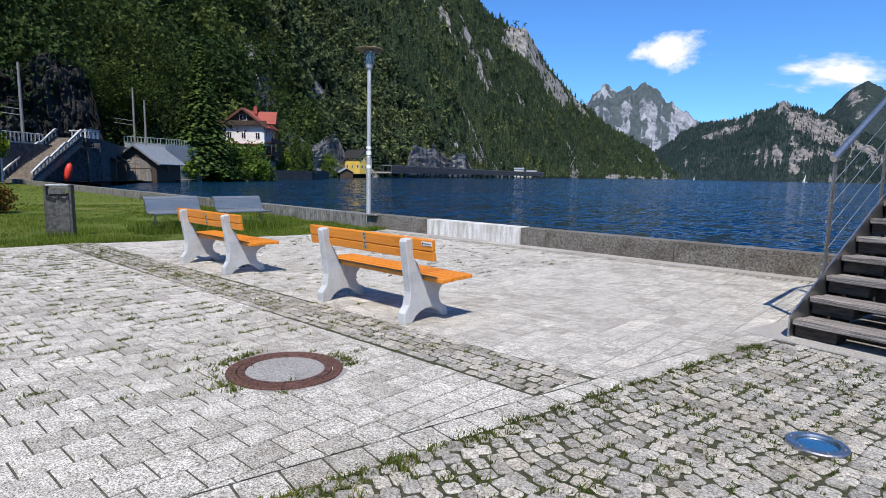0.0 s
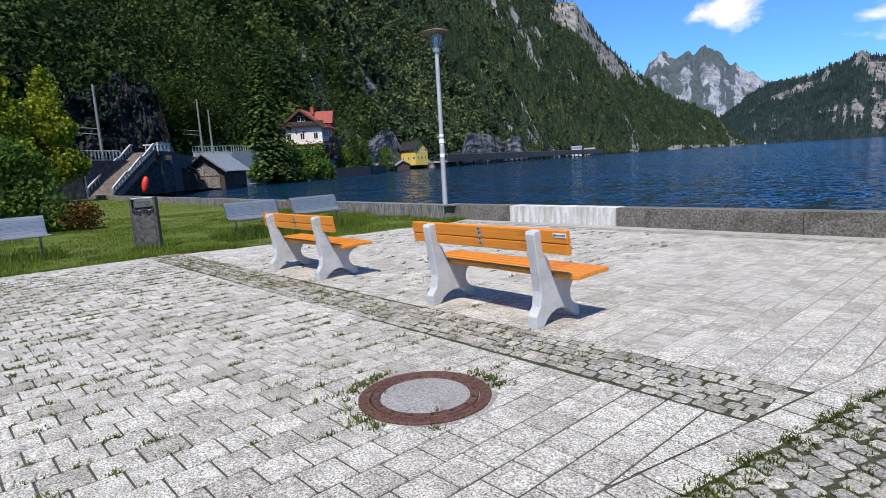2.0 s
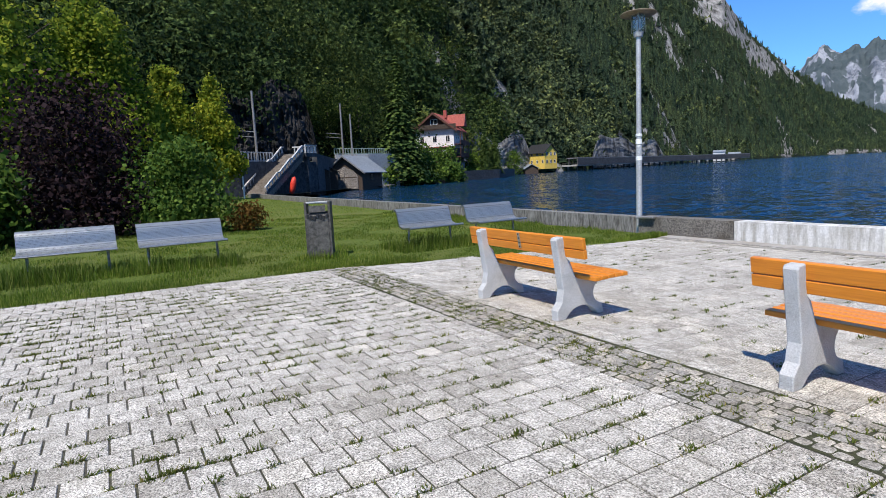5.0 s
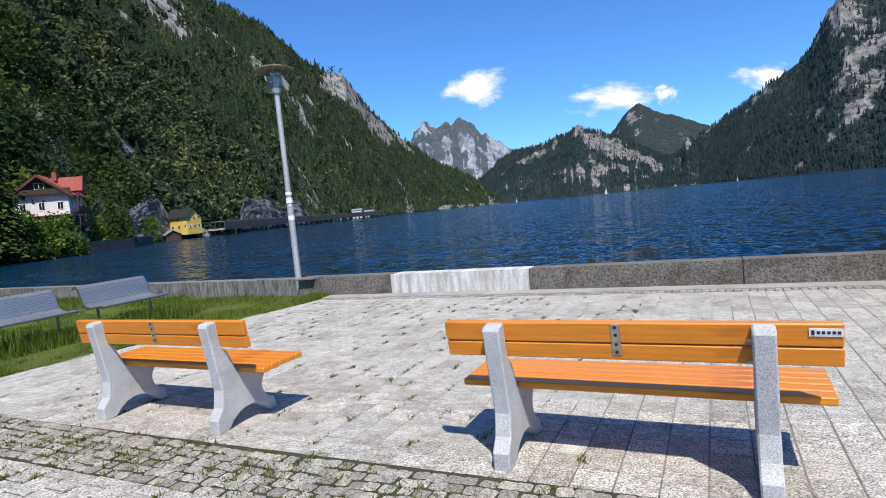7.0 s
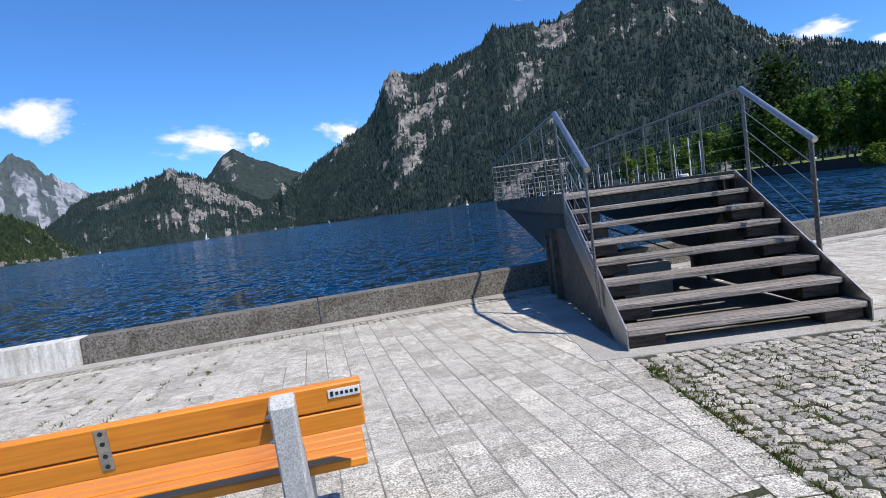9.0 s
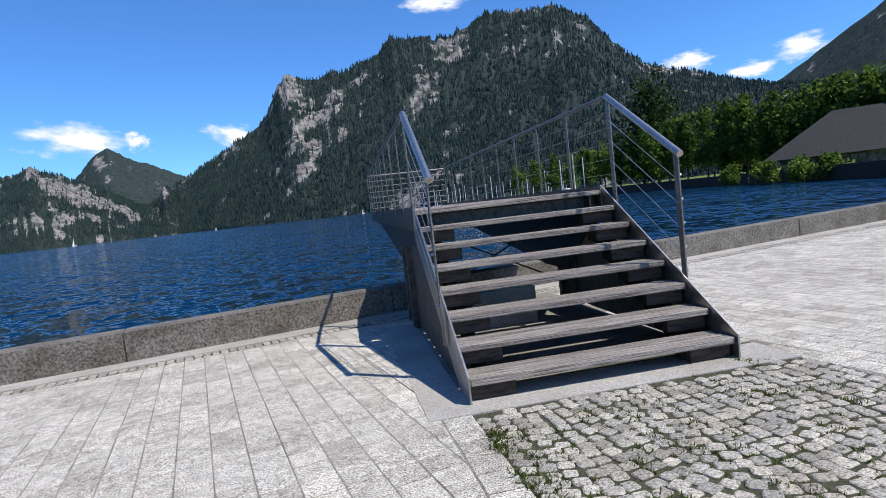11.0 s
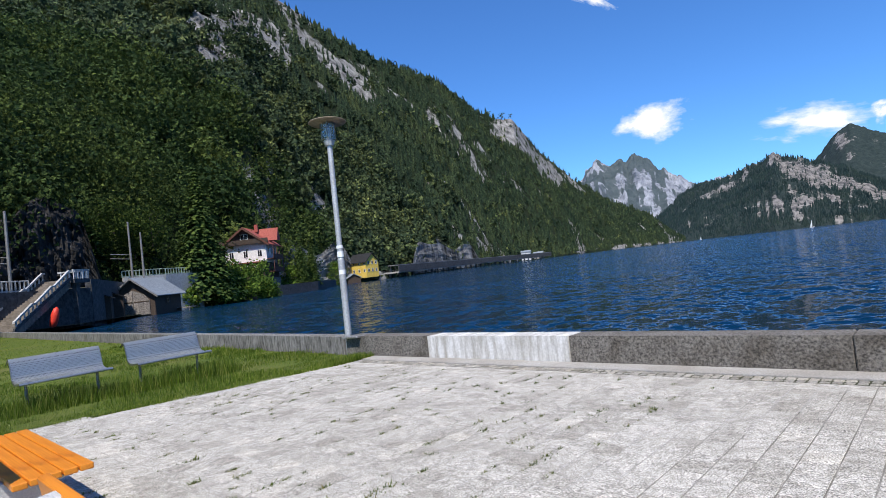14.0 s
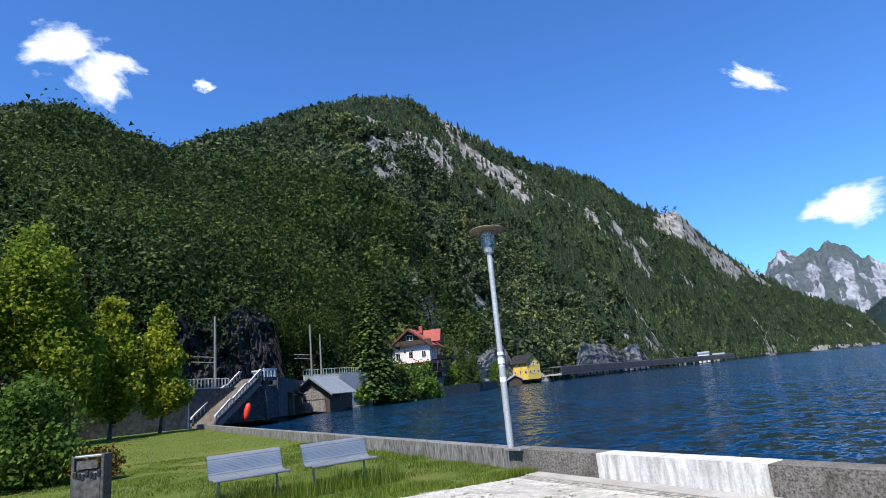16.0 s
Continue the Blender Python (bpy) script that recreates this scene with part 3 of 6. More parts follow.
def mountain(name, crest, foot, back, seed, material, label, rock=0.5, rough=0.06, rows=110, cols=420, curve=0.92, base=-1.0, rise=0.0, detail=1.0, spots=(), streaks=0.3, jag=0.0):
    """A mountain side round the bay. crest: bearing in degrees to the left of +y, angle of rise and distance of the ridge;
    foot: bearing and distance of the shore. Between them the slope climbs with ribs, gullies and cliffs."""
    az = np.linspace(crest[0][0], crest[-1][0], cols)
    ca = np.array(sorted(crest), float)
    el, cd = np.interp(az, ca[:, 0], ca[:, 1]), np.interp(az, ca[:, 0], ca[:, 2])
    fa = np.array(sorted(foot), float)
    fd = np.interp(az, fa[:, 0], fa[:, 1])
    top = np.maximum(EYE0[2] + np.tan(np.radians(el)) * cd - rise, 0.0)
    top = top * (1 + jag * (fbm(az * 2.2, az * 0 + 5, seed + 3, 6) - 0.5))
    v = np.linspace(0, 1, rows)[:, None]
    if not isinstance(curve, float):
        curve = np.interp(az, *np.array(curve, float).T)
    d = fd + (cd - fd) * v
    ang = np.radians(az)[None, :] * np.ones_like(d)
    x, y = EYE0[0] - np.sin(ang) * d, EYE0[1] + np.cos(ang) * d
    s = 1.0 / np.maximum(cd.mean() * 0.30, 60)
    ribs = fbm(x * s, y * s, seed, 7, True) - 0.55
    lumps = fbm(x * s * 2.3, y * s * 2.3, seed + 40, 6) - 0.5
    fade = np.sin(np.pi * np.clip(v, 0, 1)) ** 0.6
    z = base + (top - base) * (v ** curve + rough * 3.0 * ribs * fade + rough * 1.6 * lumps * fade)
    z[0] = base - 2
    crag = (fbm(x * s * 26, y * s * 26, seed + 9, 4) - 0.5) * top.mean() * rough * 0.35 * detail
    z = z + crag * np.clip(v * 3, 0, 1)
    mask = fbm(x * s * 3.1, y * s * 3.1 + z * s * 1.5, seed + 77, 5) + 0.8 * (fbm(x * s * 14, y * s * 14, seed + 5, 4) - 0.5)
    streak = fbm(ang * 180 * 0.55, d * s * 2.0, seed + 31, 4, True) - 0.62
    mask = mask + streaks * streak
    for a0, v0, wa, wv, k in spots:
        u = (np.degrees(ang) - a0) / wa
        mask = mask + k * np.exp(-u * u - ((v - v0) / wv) ** 2)
    mask = np.clip((mask - (1 - rock)) * 3.2 + 0.25 * ribs + 0.1, 0, 1)
    bd = d[-1] + back
    xb, yb = EYE0[0] - np.sin(ang[-1]) * bd, EYE0[1] + np.cos(ang[-1]) * bd
    X, Y, Z = np.vstack([x, xb]), np.vstack([y, yb]), np.vstack([z, z[-1] * 0.2 - 4])
    R = np.vstack([mask, mask[-1]])
    rws = rows + 1
    i = np.arange((rws - 1) * cols).reshape(rws - 1, cols)[:, :-1].ravel()
    f = np.stack([i, i + 1, i + cols + 1, i + cols], 1)
    if az[1] > az[0]:
        f = f[:, ::-1]
    me = mesh_np(name, np.stack([X.ravel(), Y.ravel(), Z.ravel()], 1), f, material, True)
    at = me.attributes.new("rock", "FLOAT", "POINT")
    at.data.foreach_set("value", R.ravel().astype(np.float32))
    ob = tagged(new(name, me), label, "mountain", kind="structure")
    return x, y, z, mask, az


NEAR = mountain("hill_west",
    [(112, 23, 640), (97, 24.2, 680), (91.8, 25.4, 700), (85.7, 23.2, 700), (83.7, 22.6, 690), (80.7, 24.4, 690), (75.2, 25.9, 690),
     (69.4, 27.5, 690), (65.5, 28.5, 690), (62.1, 28.6, 690), (58.4, 27.9, 690), (54.9, 25.8, 710), (51, 23.2, 740), (46.5, 20.7, 790), (41.1, 18.3, 880),
     (37.7, 15.2, 950), (35.5, 14.0, 1050), (33.9, 13.8, 1080), (31.8, 10.5, 1180), (28.7, 7.2, 1320), (25.4, 4.6, 1500), (22, 2.9, 1680), (20.6, 1.3, 1800), (19.3, 0.2, 1900)],
    [(112, 78), (97, 74), (84, 80), (78, 88), (72, 112), (66, 132), (60, 158), (54, 220), (48, 268), (40, 410), (32, 720), (26, 1100), (22, 1450), (19.3, 1850)],
    300, 3, M["hill"], "steep wooded hillside with grey limestone cliffs", 0.36, 0.055, 160, 640, [(20, 1.28), (48, 1.26), (58, 1.12), (70, 0.92), (112, 0.86)], 1.0, 2, 1.3,
    [(65.0, 0.66, 1.6, 0.09, 0.6), (62.0, 0.64, 2.2, 0.13, 0.62), (59.0, 0.62, 2.0, 0.14, 0.6), (56.2, 0.60, 1.9, 0.13, 0.6), (53.0, 0.76, 2.2, 0.14, 0.60), (49.5, 0.80, 2.4, 0.12, 0.58), (68.0, 0.34, 1.3, 0.05, 0.7), (62.8, 0.36, 1.5, 0.06, 0.7),
     (44, 0.8, 2.0, 0.06, 0.08), (34.5, 0.90, 2.2, 0.10, 0.50), (32.0, 0.85, 2.0, 0.1, 0.45), (37, 0.7, 1.2, 0.05, 0.05), (29.5, 0.9, 2, 0.08, 0.3), (40, 0.06, 3, 0.05, 0.34), (60, 0.07, 2.5, 0.06, 0.42),
     (54, 0.08, 2, 0.06, 0.38), (76, 0.04, 4, 0.05, 0.30), (24, 0.05, 2.5, 0.06, 0.45), (31, 0.04, 4, 0.04, 0.35), (20.2, 0.3, 0.8, 0.4, 0.5)])
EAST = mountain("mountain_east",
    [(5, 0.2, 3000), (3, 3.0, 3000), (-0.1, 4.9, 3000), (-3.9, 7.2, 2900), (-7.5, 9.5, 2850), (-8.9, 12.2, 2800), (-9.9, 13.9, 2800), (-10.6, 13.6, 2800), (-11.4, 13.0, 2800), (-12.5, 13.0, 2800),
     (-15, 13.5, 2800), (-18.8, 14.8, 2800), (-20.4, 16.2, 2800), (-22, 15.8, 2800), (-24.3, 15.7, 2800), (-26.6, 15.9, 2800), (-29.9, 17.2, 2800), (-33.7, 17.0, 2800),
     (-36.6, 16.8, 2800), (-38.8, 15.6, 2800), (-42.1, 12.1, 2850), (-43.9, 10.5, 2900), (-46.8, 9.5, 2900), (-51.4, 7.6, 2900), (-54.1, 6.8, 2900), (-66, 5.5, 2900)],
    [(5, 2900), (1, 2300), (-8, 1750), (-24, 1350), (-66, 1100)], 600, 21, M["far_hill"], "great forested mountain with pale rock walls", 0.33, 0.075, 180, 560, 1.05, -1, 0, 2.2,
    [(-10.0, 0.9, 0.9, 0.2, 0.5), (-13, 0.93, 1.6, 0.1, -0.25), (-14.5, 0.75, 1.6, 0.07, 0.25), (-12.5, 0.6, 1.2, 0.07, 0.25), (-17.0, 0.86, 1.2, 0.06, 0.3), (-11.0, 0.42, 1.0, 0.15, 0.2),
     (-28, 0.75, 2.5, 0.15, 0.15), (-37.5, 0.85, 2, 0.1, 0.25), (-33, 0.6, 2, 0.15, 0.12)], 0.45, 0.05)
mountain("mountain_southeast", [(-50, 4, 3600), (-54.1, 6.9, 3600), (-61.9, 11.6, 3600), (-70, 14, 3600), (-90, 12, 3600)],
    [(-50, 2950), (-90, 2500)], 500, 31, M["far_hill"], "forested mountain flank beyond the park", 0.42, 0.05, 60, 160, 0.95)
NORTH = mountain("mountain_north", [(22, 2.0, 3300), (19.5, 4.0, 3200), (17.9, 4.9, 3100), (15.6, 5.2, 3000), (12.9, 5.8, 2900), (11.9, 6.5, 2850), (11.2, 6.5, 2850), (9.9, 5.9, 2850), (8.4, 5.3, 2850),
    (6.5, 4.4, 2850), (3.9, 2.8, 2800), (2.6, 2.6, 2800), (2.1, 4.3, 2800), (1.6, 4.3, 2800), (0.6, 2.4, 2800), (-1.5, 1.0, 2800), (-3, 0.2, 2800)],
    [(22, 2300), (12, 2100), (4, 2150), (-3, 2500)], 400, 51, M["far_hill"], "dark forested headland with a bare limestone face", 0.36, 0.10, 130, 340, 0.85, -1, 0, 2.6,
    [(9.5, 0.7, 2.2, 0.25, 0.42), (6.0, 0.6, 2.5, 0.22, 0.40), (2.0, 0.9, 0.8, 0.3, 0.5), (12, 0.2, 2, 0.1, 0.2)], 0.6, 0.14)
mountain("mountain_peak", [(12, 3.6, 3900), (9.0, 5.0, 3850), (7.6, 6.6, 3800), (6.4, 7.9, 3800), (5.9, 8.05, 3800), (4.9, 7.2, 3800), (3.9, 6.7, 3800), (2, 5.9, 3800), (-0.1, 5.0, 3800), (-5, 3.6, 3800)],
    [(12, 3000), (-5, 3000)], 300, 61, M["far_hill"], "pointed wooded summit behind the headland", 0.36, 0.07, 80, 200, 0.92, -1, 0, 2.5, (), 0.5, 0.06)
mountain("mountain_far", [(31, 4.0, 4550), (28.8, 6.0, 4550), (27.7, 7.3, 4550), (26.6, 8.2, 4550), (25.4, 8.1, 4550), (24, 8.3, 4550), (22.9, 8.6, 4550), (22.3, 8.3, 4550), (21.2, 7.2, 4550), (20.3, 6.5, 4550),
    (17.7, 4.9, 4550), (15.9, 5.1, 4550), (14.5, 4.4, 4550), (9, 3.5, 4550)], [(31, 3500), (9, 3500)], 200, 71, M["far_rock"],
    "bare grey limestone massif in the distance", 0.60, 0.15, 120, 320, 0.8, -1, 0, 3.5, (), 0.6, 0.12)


def cliff(name, az0, az1, d0, d1, z0, high, seed, label, material, var=0.25):
    """A bare rock face standing at the foot of the hill."""
    cols, rows = 90, 40
    u, v = np.meshgrid(np.linspace(0, 1, cols), np.linspace(0, 1, rows))
    az = np.radians(az0 + (az1 - az0) * u)
    hh = high * (1 - var + 2 * var * fbm(u * 3, u * 0 + 3, seed, 2)) * np.clip(np.sin(np.pi * u) * 2.6, 0, 1) ** 0.7
    lump = fbm(u * 9, v * 4, seed + 3, 5, True) - 0.6
    fine = fbm(u * 60, v * 18, seed + 6, 3) - 0.5
    d = d0 + (d1 - d0) * u + v * hh * 0.35 - lump * high * 0.34 - fine * high * 0.14
    z = z0 - 1 + v * hh * 1.05
    vs = np.stack([EYE0[0] - np.sin(az) * d, EYE0[1] + np.cos(az) * d, z], 2).reshape(-1, 3)
    i = np.arange((rows - 1) * cols).reshape(rows - 1, cols)[:, :-1].ravel()
    me = mesh_np(name, vs, np.stack([i, i + 1, i + cols + 1, i + cols], 1)[:, ::-1], material, False)
    me.attributes.new("rock", "FLOAT", "POINT").data.foreach_set("value", np.full(len(vs), 0.85, np.float32))
    tagged(new(name, me), label, "cliff", kind="structure")


cliff("cliff_dark", 84, 73, 76, 91, 3.6, 11, 81, "wet rock face above the terrace, darkened as in shade", M["wet_rock"])
cliff("cliff_grey", 61.0, 51.0, 150, 238, 1.0, 15, 85, "grey limestone outcrop beside the chalet", M["hill"], 0.4)
cliff("cliff_shore", 45.5, 38.5, 288, 425, 1.0, 13, 86, "pale rock face above the road gallery", M["hill"], 0.5)

# ---- clouds ----
def cloud(az, el, wide, high, turn=0.0, d=4300):
    a, e = radians(az), radians(el)
    c = Vector((EYE0[0] - math.sin(a) * math.cos(e) * d, EYE0[1] + math.cos(a) * math.cos(e) * d, 1.5 + math.sin(e) * d))
    m = look(c, (EYE0[0], EYE0[1], 1.5), turn)
    bm = bmesh.new()
    bmesh.ops.create_grid(bm, x_segments=1, y_segments=1, size=1.0)
    ob = part("cloud", bm, M["cloud"], at=m @ Matrix.Diagonal((1.45 * math.tan(radians(wide)) * d, 1.45 * math.tan(radians(high)) * d, 1, 1)))
    ob.visible_shadow = False
    tagged(ob, "small white fair-weather cloud", "cloud", "clouds", "structure")


for row in ((20.6, 11.2, 4.2, 2.6), (7.8, 8.7, 6.2, 2.3, 8), (3.4, 8.4, 1.6, 1.3), (-4.6, 8.4, 3.6, 1.5, 18), (25.3, 23.5, 3.2, 1.3, 38), (93.0, 30.6, 4.6, 2.4, -25), (89.6, 28.4, 3.6, 2.6, 35), (88.6, 30.2, 3.0, 1.5, 10),
            (80.5, 29.3, 1.4, 0.8), (-25, 18.8, 4.2, 1.4), (-47.5, 10.0, 3.4, 1.3), (-52.5, 8.4, 3.2, 1.0), (-56.5, 9.4, 3.0, 1.4)):
    cloud(*row)


# ---- forest on the hillside ----
def conifer(tiers, sides, seed):
    r = np.random.default_rng(seed)
    vs, fs = [], []
    for k in range(tiers):
        z0, z1 = 0.08 + 0.82 * k / tiers, 0.08 + 0.82 * (k + 1.9) / tiers
        rad = 0.2 * (1 - k / tiers) ** 0.85 + 0.02
        b = len(vs)
        vs.append((0, 0, min(z1, 1.0)))
        for j in range(sides):
            a = 2 * math.pi * (j + 0.5 * k) / sides + r.uniform(-0.25, 0.25)
            q = rad * r.uniform(0.62, 1.15)
            vs.append((q * math.cos(a), q * math.sin(a), z0 + r.uniform(-0.03, 0.03)))
        fs += [(b, b + 1 + j, b + 1 + (j + 1) % sides) for j in range(sides)]
    return np.array(vs), np.array(fs)


def leafy(count, seed, wide=0.36, leaf=0.16, lobes=5, low=0.18):
    """A broad crown: many leaf tufts scattered over a few lobes."""
    r = np.random.default_rng(seed)
    cs = np.stack([r.uniform(-0.5, 0.5, lobes) * wide, r.uniform(-0.5, 0.5, lobes) * wide, r.uniform(low + 0.22, 0.8, lobes)], 1)
    rs = r.uniform(0.5, 0.85, lobes) * wide
    k = r.integers(0, lobes, count)
    n = r.normal(size=(count, 3))
    n /= np.linalg.norm(n, axis=1)[:, None]
    p = cs[k] + n * rs[k][:, None] * (r.random(count) ** 0.35)[:, None]
    p[:, 2] = np.clip(p[:, 2], low, None)
    t = np.cross(n + r.normal(size=n.shape) * 0.6, r.normal(size=n.shape))
    t /= np.linalg.norm(t, axis=1)[:, None]
    u = np.cross(n + r.normal(size=n.shape) * 0.5, t)
    u /= np.linalg.norm(u, axis=1)[:, None]
    s = leaf * r.uniform(0.6, 1.3, (count, 1))
    vs = np.stack([p - t * s * 0.5, p + t * s * 0.5, p + u * s], 1).reshape(-1, 3)
    return vs, np.arange(count * 3).reshape(-1, 3)


def scatter(name, protos, pos, size, pick, material, label, category):
    """Many trees in one mesh; broad crowns are lighter in leaf than the conifers."""
    vs, fs, tints, off = [], [], [], 0
    for k, (pv, pf) in enumerate(protos):
        idx = np.where(pick == k)[0]
        if not len(idx):
            continue
        a = rng.uniform(0, 2 * math.pi, len(idx))
        c, s = np.cos(a)[:, None], np.sin(a)[:, None]
        w = rng.uniform(0.8, 1.25, len(idx))[:, None] * size[idx][:, None]
        x = (pv[:, 0] * c - pv[:, 1] * s) * w + pos[idx, 0][:, None]
        y = (pv[:, 0] * s + pv[:, 1] * c) * w + pos[idx, 1][:, None]
        z = pv[:, 2] * size[idx][:, None] + pos[idx, 2][:, None]
        vs.append(np.stack([x, y, z], 2).reshape(-1, 3))
        fs.append((pf[None] + (np.arange(len(idx)) * len(pv))[:, None, None]).reshape(-1, 3) + off)
        off += len(idx) * len(pv)
        broad = len(pv) == 3 * len(pf)
        t = rng.random(len(idx)) ** 1.3 * 0.62 + (0.34 if broad else 0.0)
        tints.append(np.repeat(t, len(pv)))
    ob = new(name, mesh_np(name, np.concatenate(vs), np.concatenate(fs), material))
    ob.data.attributes.new("tint", "FLOAT", "POINT").data.foreach_set("value", np.concatenate(tints).astype(np.float32))
    return tagged(ob, label, category, kind="stuff")


def grow(side, count, seed, dense):
    """Places on a mountain side for trees: none on bare rock, spaced by the distance."""
    x, y, z, mask, az = side
    r = np.random.default_rng(seed)
    d = np.hypot(x - EYE0[0], y - EYE0[1])
    ii = r.integers(0, x.shape[0] - 1, count * 5)
    jj = r.integers(0, x.shape[1] - 1, count * 5)
    wt = (d[ii, jj] / d.max()) ** dense * np.clip(1.05 - 1.6 * mask[ii, jj], 0.09, 1)
    keep = r.random(count * 5) < wt / np.quantile(wt, 0.97)
    ii, jj = ii[keep][:count], jj[keep][:count]
    u, w = r.random(len(ii)), r.random(len(ii))
    mixv = lambda g: (g[ii, jj] * (1 - u) + g[ii + 1, jj] * u) * (1 - w) + (g[ii, jj + 1] * (1 - u) + g[ii + 1, jj + 1] * u) * w
    return np.stack([mixv(x), mixv(y), mixv(z)], 1), mixv(d)


pos, dist = grow(NEAR, 33000, 11, 0.25)
far = dist > 430
middle = (dist > 235) & ~far
protos = [conifer(4, 5, 1), conifer(5, 5, 2), leafy(24, 3, 0.5, 0.26), conifer(5, 6, 4), conifer(4, 6, 5)]
pos[:, 2] -= 0.8
n = int(far.sum())
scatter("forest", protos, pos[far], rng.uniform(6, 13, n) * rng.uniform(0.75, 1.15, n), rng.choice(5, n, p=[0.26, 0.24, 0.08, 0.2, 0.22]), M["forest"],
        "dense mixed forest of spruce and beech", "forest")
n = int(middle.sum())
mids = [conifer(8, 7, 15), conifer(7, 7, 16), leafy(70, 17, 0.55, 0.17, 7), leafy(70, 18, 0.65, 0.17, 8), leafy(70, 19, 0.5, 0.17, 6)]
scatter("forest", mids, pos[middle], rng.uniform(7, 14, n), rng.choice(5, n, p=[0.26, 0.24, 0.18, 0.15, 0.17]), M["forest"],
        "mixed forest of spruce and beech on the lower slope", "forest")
far = far | middle
n = int((~far).sum())
rich = [conifer(12, 9, 6), leafy(400, 7, 0.6, 0.068, 10), leafy(400, 8, 0.7, 0.072, 12), conifer(12, 9, 9), leafy(380, 10, 0.55, 0.066, 9)]
fine = [conifer(20, 13, 6), leafy(1300, 7, 0.6, 0.038, 12), leafy(1300, 8, 0.7, 0.040, 14), conifer(20, 13, 9), leafy(1200, 10, 0.55, 0.037, 11)]
keep = rng.random(n) < min(1.0, 1000 / n)
pos, dist = pos[~far][keep], dist[~far][keep]
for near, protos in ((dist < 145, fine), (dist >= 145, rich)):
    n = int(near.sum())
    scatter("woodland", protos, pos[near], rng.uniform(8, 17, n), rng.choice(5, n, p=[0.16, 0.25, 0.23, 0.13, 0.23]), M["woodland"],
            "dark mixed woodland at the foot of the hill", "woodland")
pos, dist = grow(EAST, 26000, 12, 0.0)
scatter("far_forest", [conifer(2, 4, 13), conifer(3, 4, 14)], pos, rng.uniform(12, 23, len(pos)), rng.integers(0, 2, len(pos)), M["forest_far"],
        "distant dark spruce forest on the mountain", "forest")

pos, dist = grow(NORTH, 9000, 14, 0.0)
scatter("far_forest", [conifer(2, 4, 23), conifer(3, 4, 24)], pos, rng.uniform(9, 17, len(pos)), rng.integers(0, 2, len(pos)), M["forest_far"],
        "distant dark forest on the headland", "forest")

# ---- park benches of orange slats on cast concrete feet ----
def arc(cx, cz, r, a0, a1, k):
    return [(cx + r * math.cos(radians(a0 + (a1 - a0) * i / k)), cz + r * math.sin(radians(a0 + (a1 - a0) * i / k))) for i in range(k + 1)]


FOOT = ([(0.0, 0.0), (-0.005, 0.10), (0.055, 0.175), (0.075, 0.30), (0.0, 0.775), (0.012, 0.80), (0.085, 0.808), (0.105, 0.79), (0.10, 0.70), (0.118, 0.61), (0.165, 0.565),
         (0.235, 0.405), (0.27, 0.395), (0.60, 0.385), (0.61, 0.335)] + arc(0.58, 0.22, 0.115, 95, 240, 8) + [(0.575, 0.10), (0.60, 0.0), (0.525, 0.0)]
        + arc(0.31, -0.13, 0.245, 35, 145, 7) + [(0.09, 0.0)])


def park_bench(m, label, plate):
    bench = thing("park_bench", m, label, "bench", "orange benches on the square")
    for x in (-0.640, 0.648):
        bm = bmesh.new()
        prism(bm, FOOT, "x", x - 0.048, x + 0.048, 0.008)
        foot = part("concrete_foot", bm, M["cast"], bench, "pale cast-concrete side support")
        for dy, z in ((0.098, 0.745), (0.112, 0.64)):
            bm = bmesh.new()
            sgn = 1 if x > 0 else -1
            rod(bm, (x - 0.048, dy - 0.03, z - 0.01), (x - 0.068, dy - 0.03, z - 0.01), 0.009, 8)
            part("bolt", bm, M["steel"], foot)
    lean = Matrix.Rotation(radians(9), 4, "X")
    for z, high in ((0.760, 0.108), (0.658, 0.086)):
        bm = bmesh.new()
        box(bm, (0, 0, 0), (1.9, 0.042, high), 0.006)
        part("back_slat", bm, M["orange"], bench, at=Matrix.Translation((0, 0.128 - (z - 0.64) * 0.155, z)) @ lean)
    for k in range(5):
        bm = bmesh.new()
        box(bm, (0, 0, 0), (1.88 if k else 1.88, 0.080, 0.040), 0.006)
        part("seat_slat", bm, M["orange"], bench, at=Matrix.Translation((0, 0.285 + k * 0.088, 0.418 - 0.004 * (2 - k) * (k < 3))))
    bm = bmesh.new()
    box(bm, (0, 0, 0), (0.044, 0.005, 0.165), 0.001)
    strap = part("bracket", bm, M["steel"], bench, "perforated steel strap joining the back slats", at=Matrix.Translation((0.0, 0.092, 0.722)) @ lean)
    for dz in (-0.066, -0.025, 0.025, 0.066):
        bm = bmesh.new()
        rod(bm, (0, -0.005, dz), (0, -0.001, dz), 0.009, 8)
        part("screw", bm, M["black"], strap)
    if plate:
        bm = bmesh.new()
        box(bm, (0, 0, 0), (0.125, 0.003, 0.036))
        pl = part("maker_plate", bm, M["white_paint"], bench, "small white enamel plate with dark lettering", at=Matrix.Translation((0.883, 0.0825, 0.772)) @ lean)
        bars = [(-0.048, 0.012, 0.020)] + [(-0.028 + 0.019 * i, 0.012, 0.013) for i in range(5)]
        for x, w, h in bars:
            bm = bmesh.new()
            box(bm, (x, -0.0028, 0.0), (w, 0.002, h))
            part("lettering", bm, M["black"], pl)
    return bench


park_bench(pose(-5.803, 4.845, gz(5.1), 0, 0, -1.2), "orange slatted bench with maker's plate on concrete feet", True)
park_bench(pose(-9.285, 4.905, gz(5.1), 0, 0, -0.8), "orange slatted bench on concrete feet beside the sett strip", False)


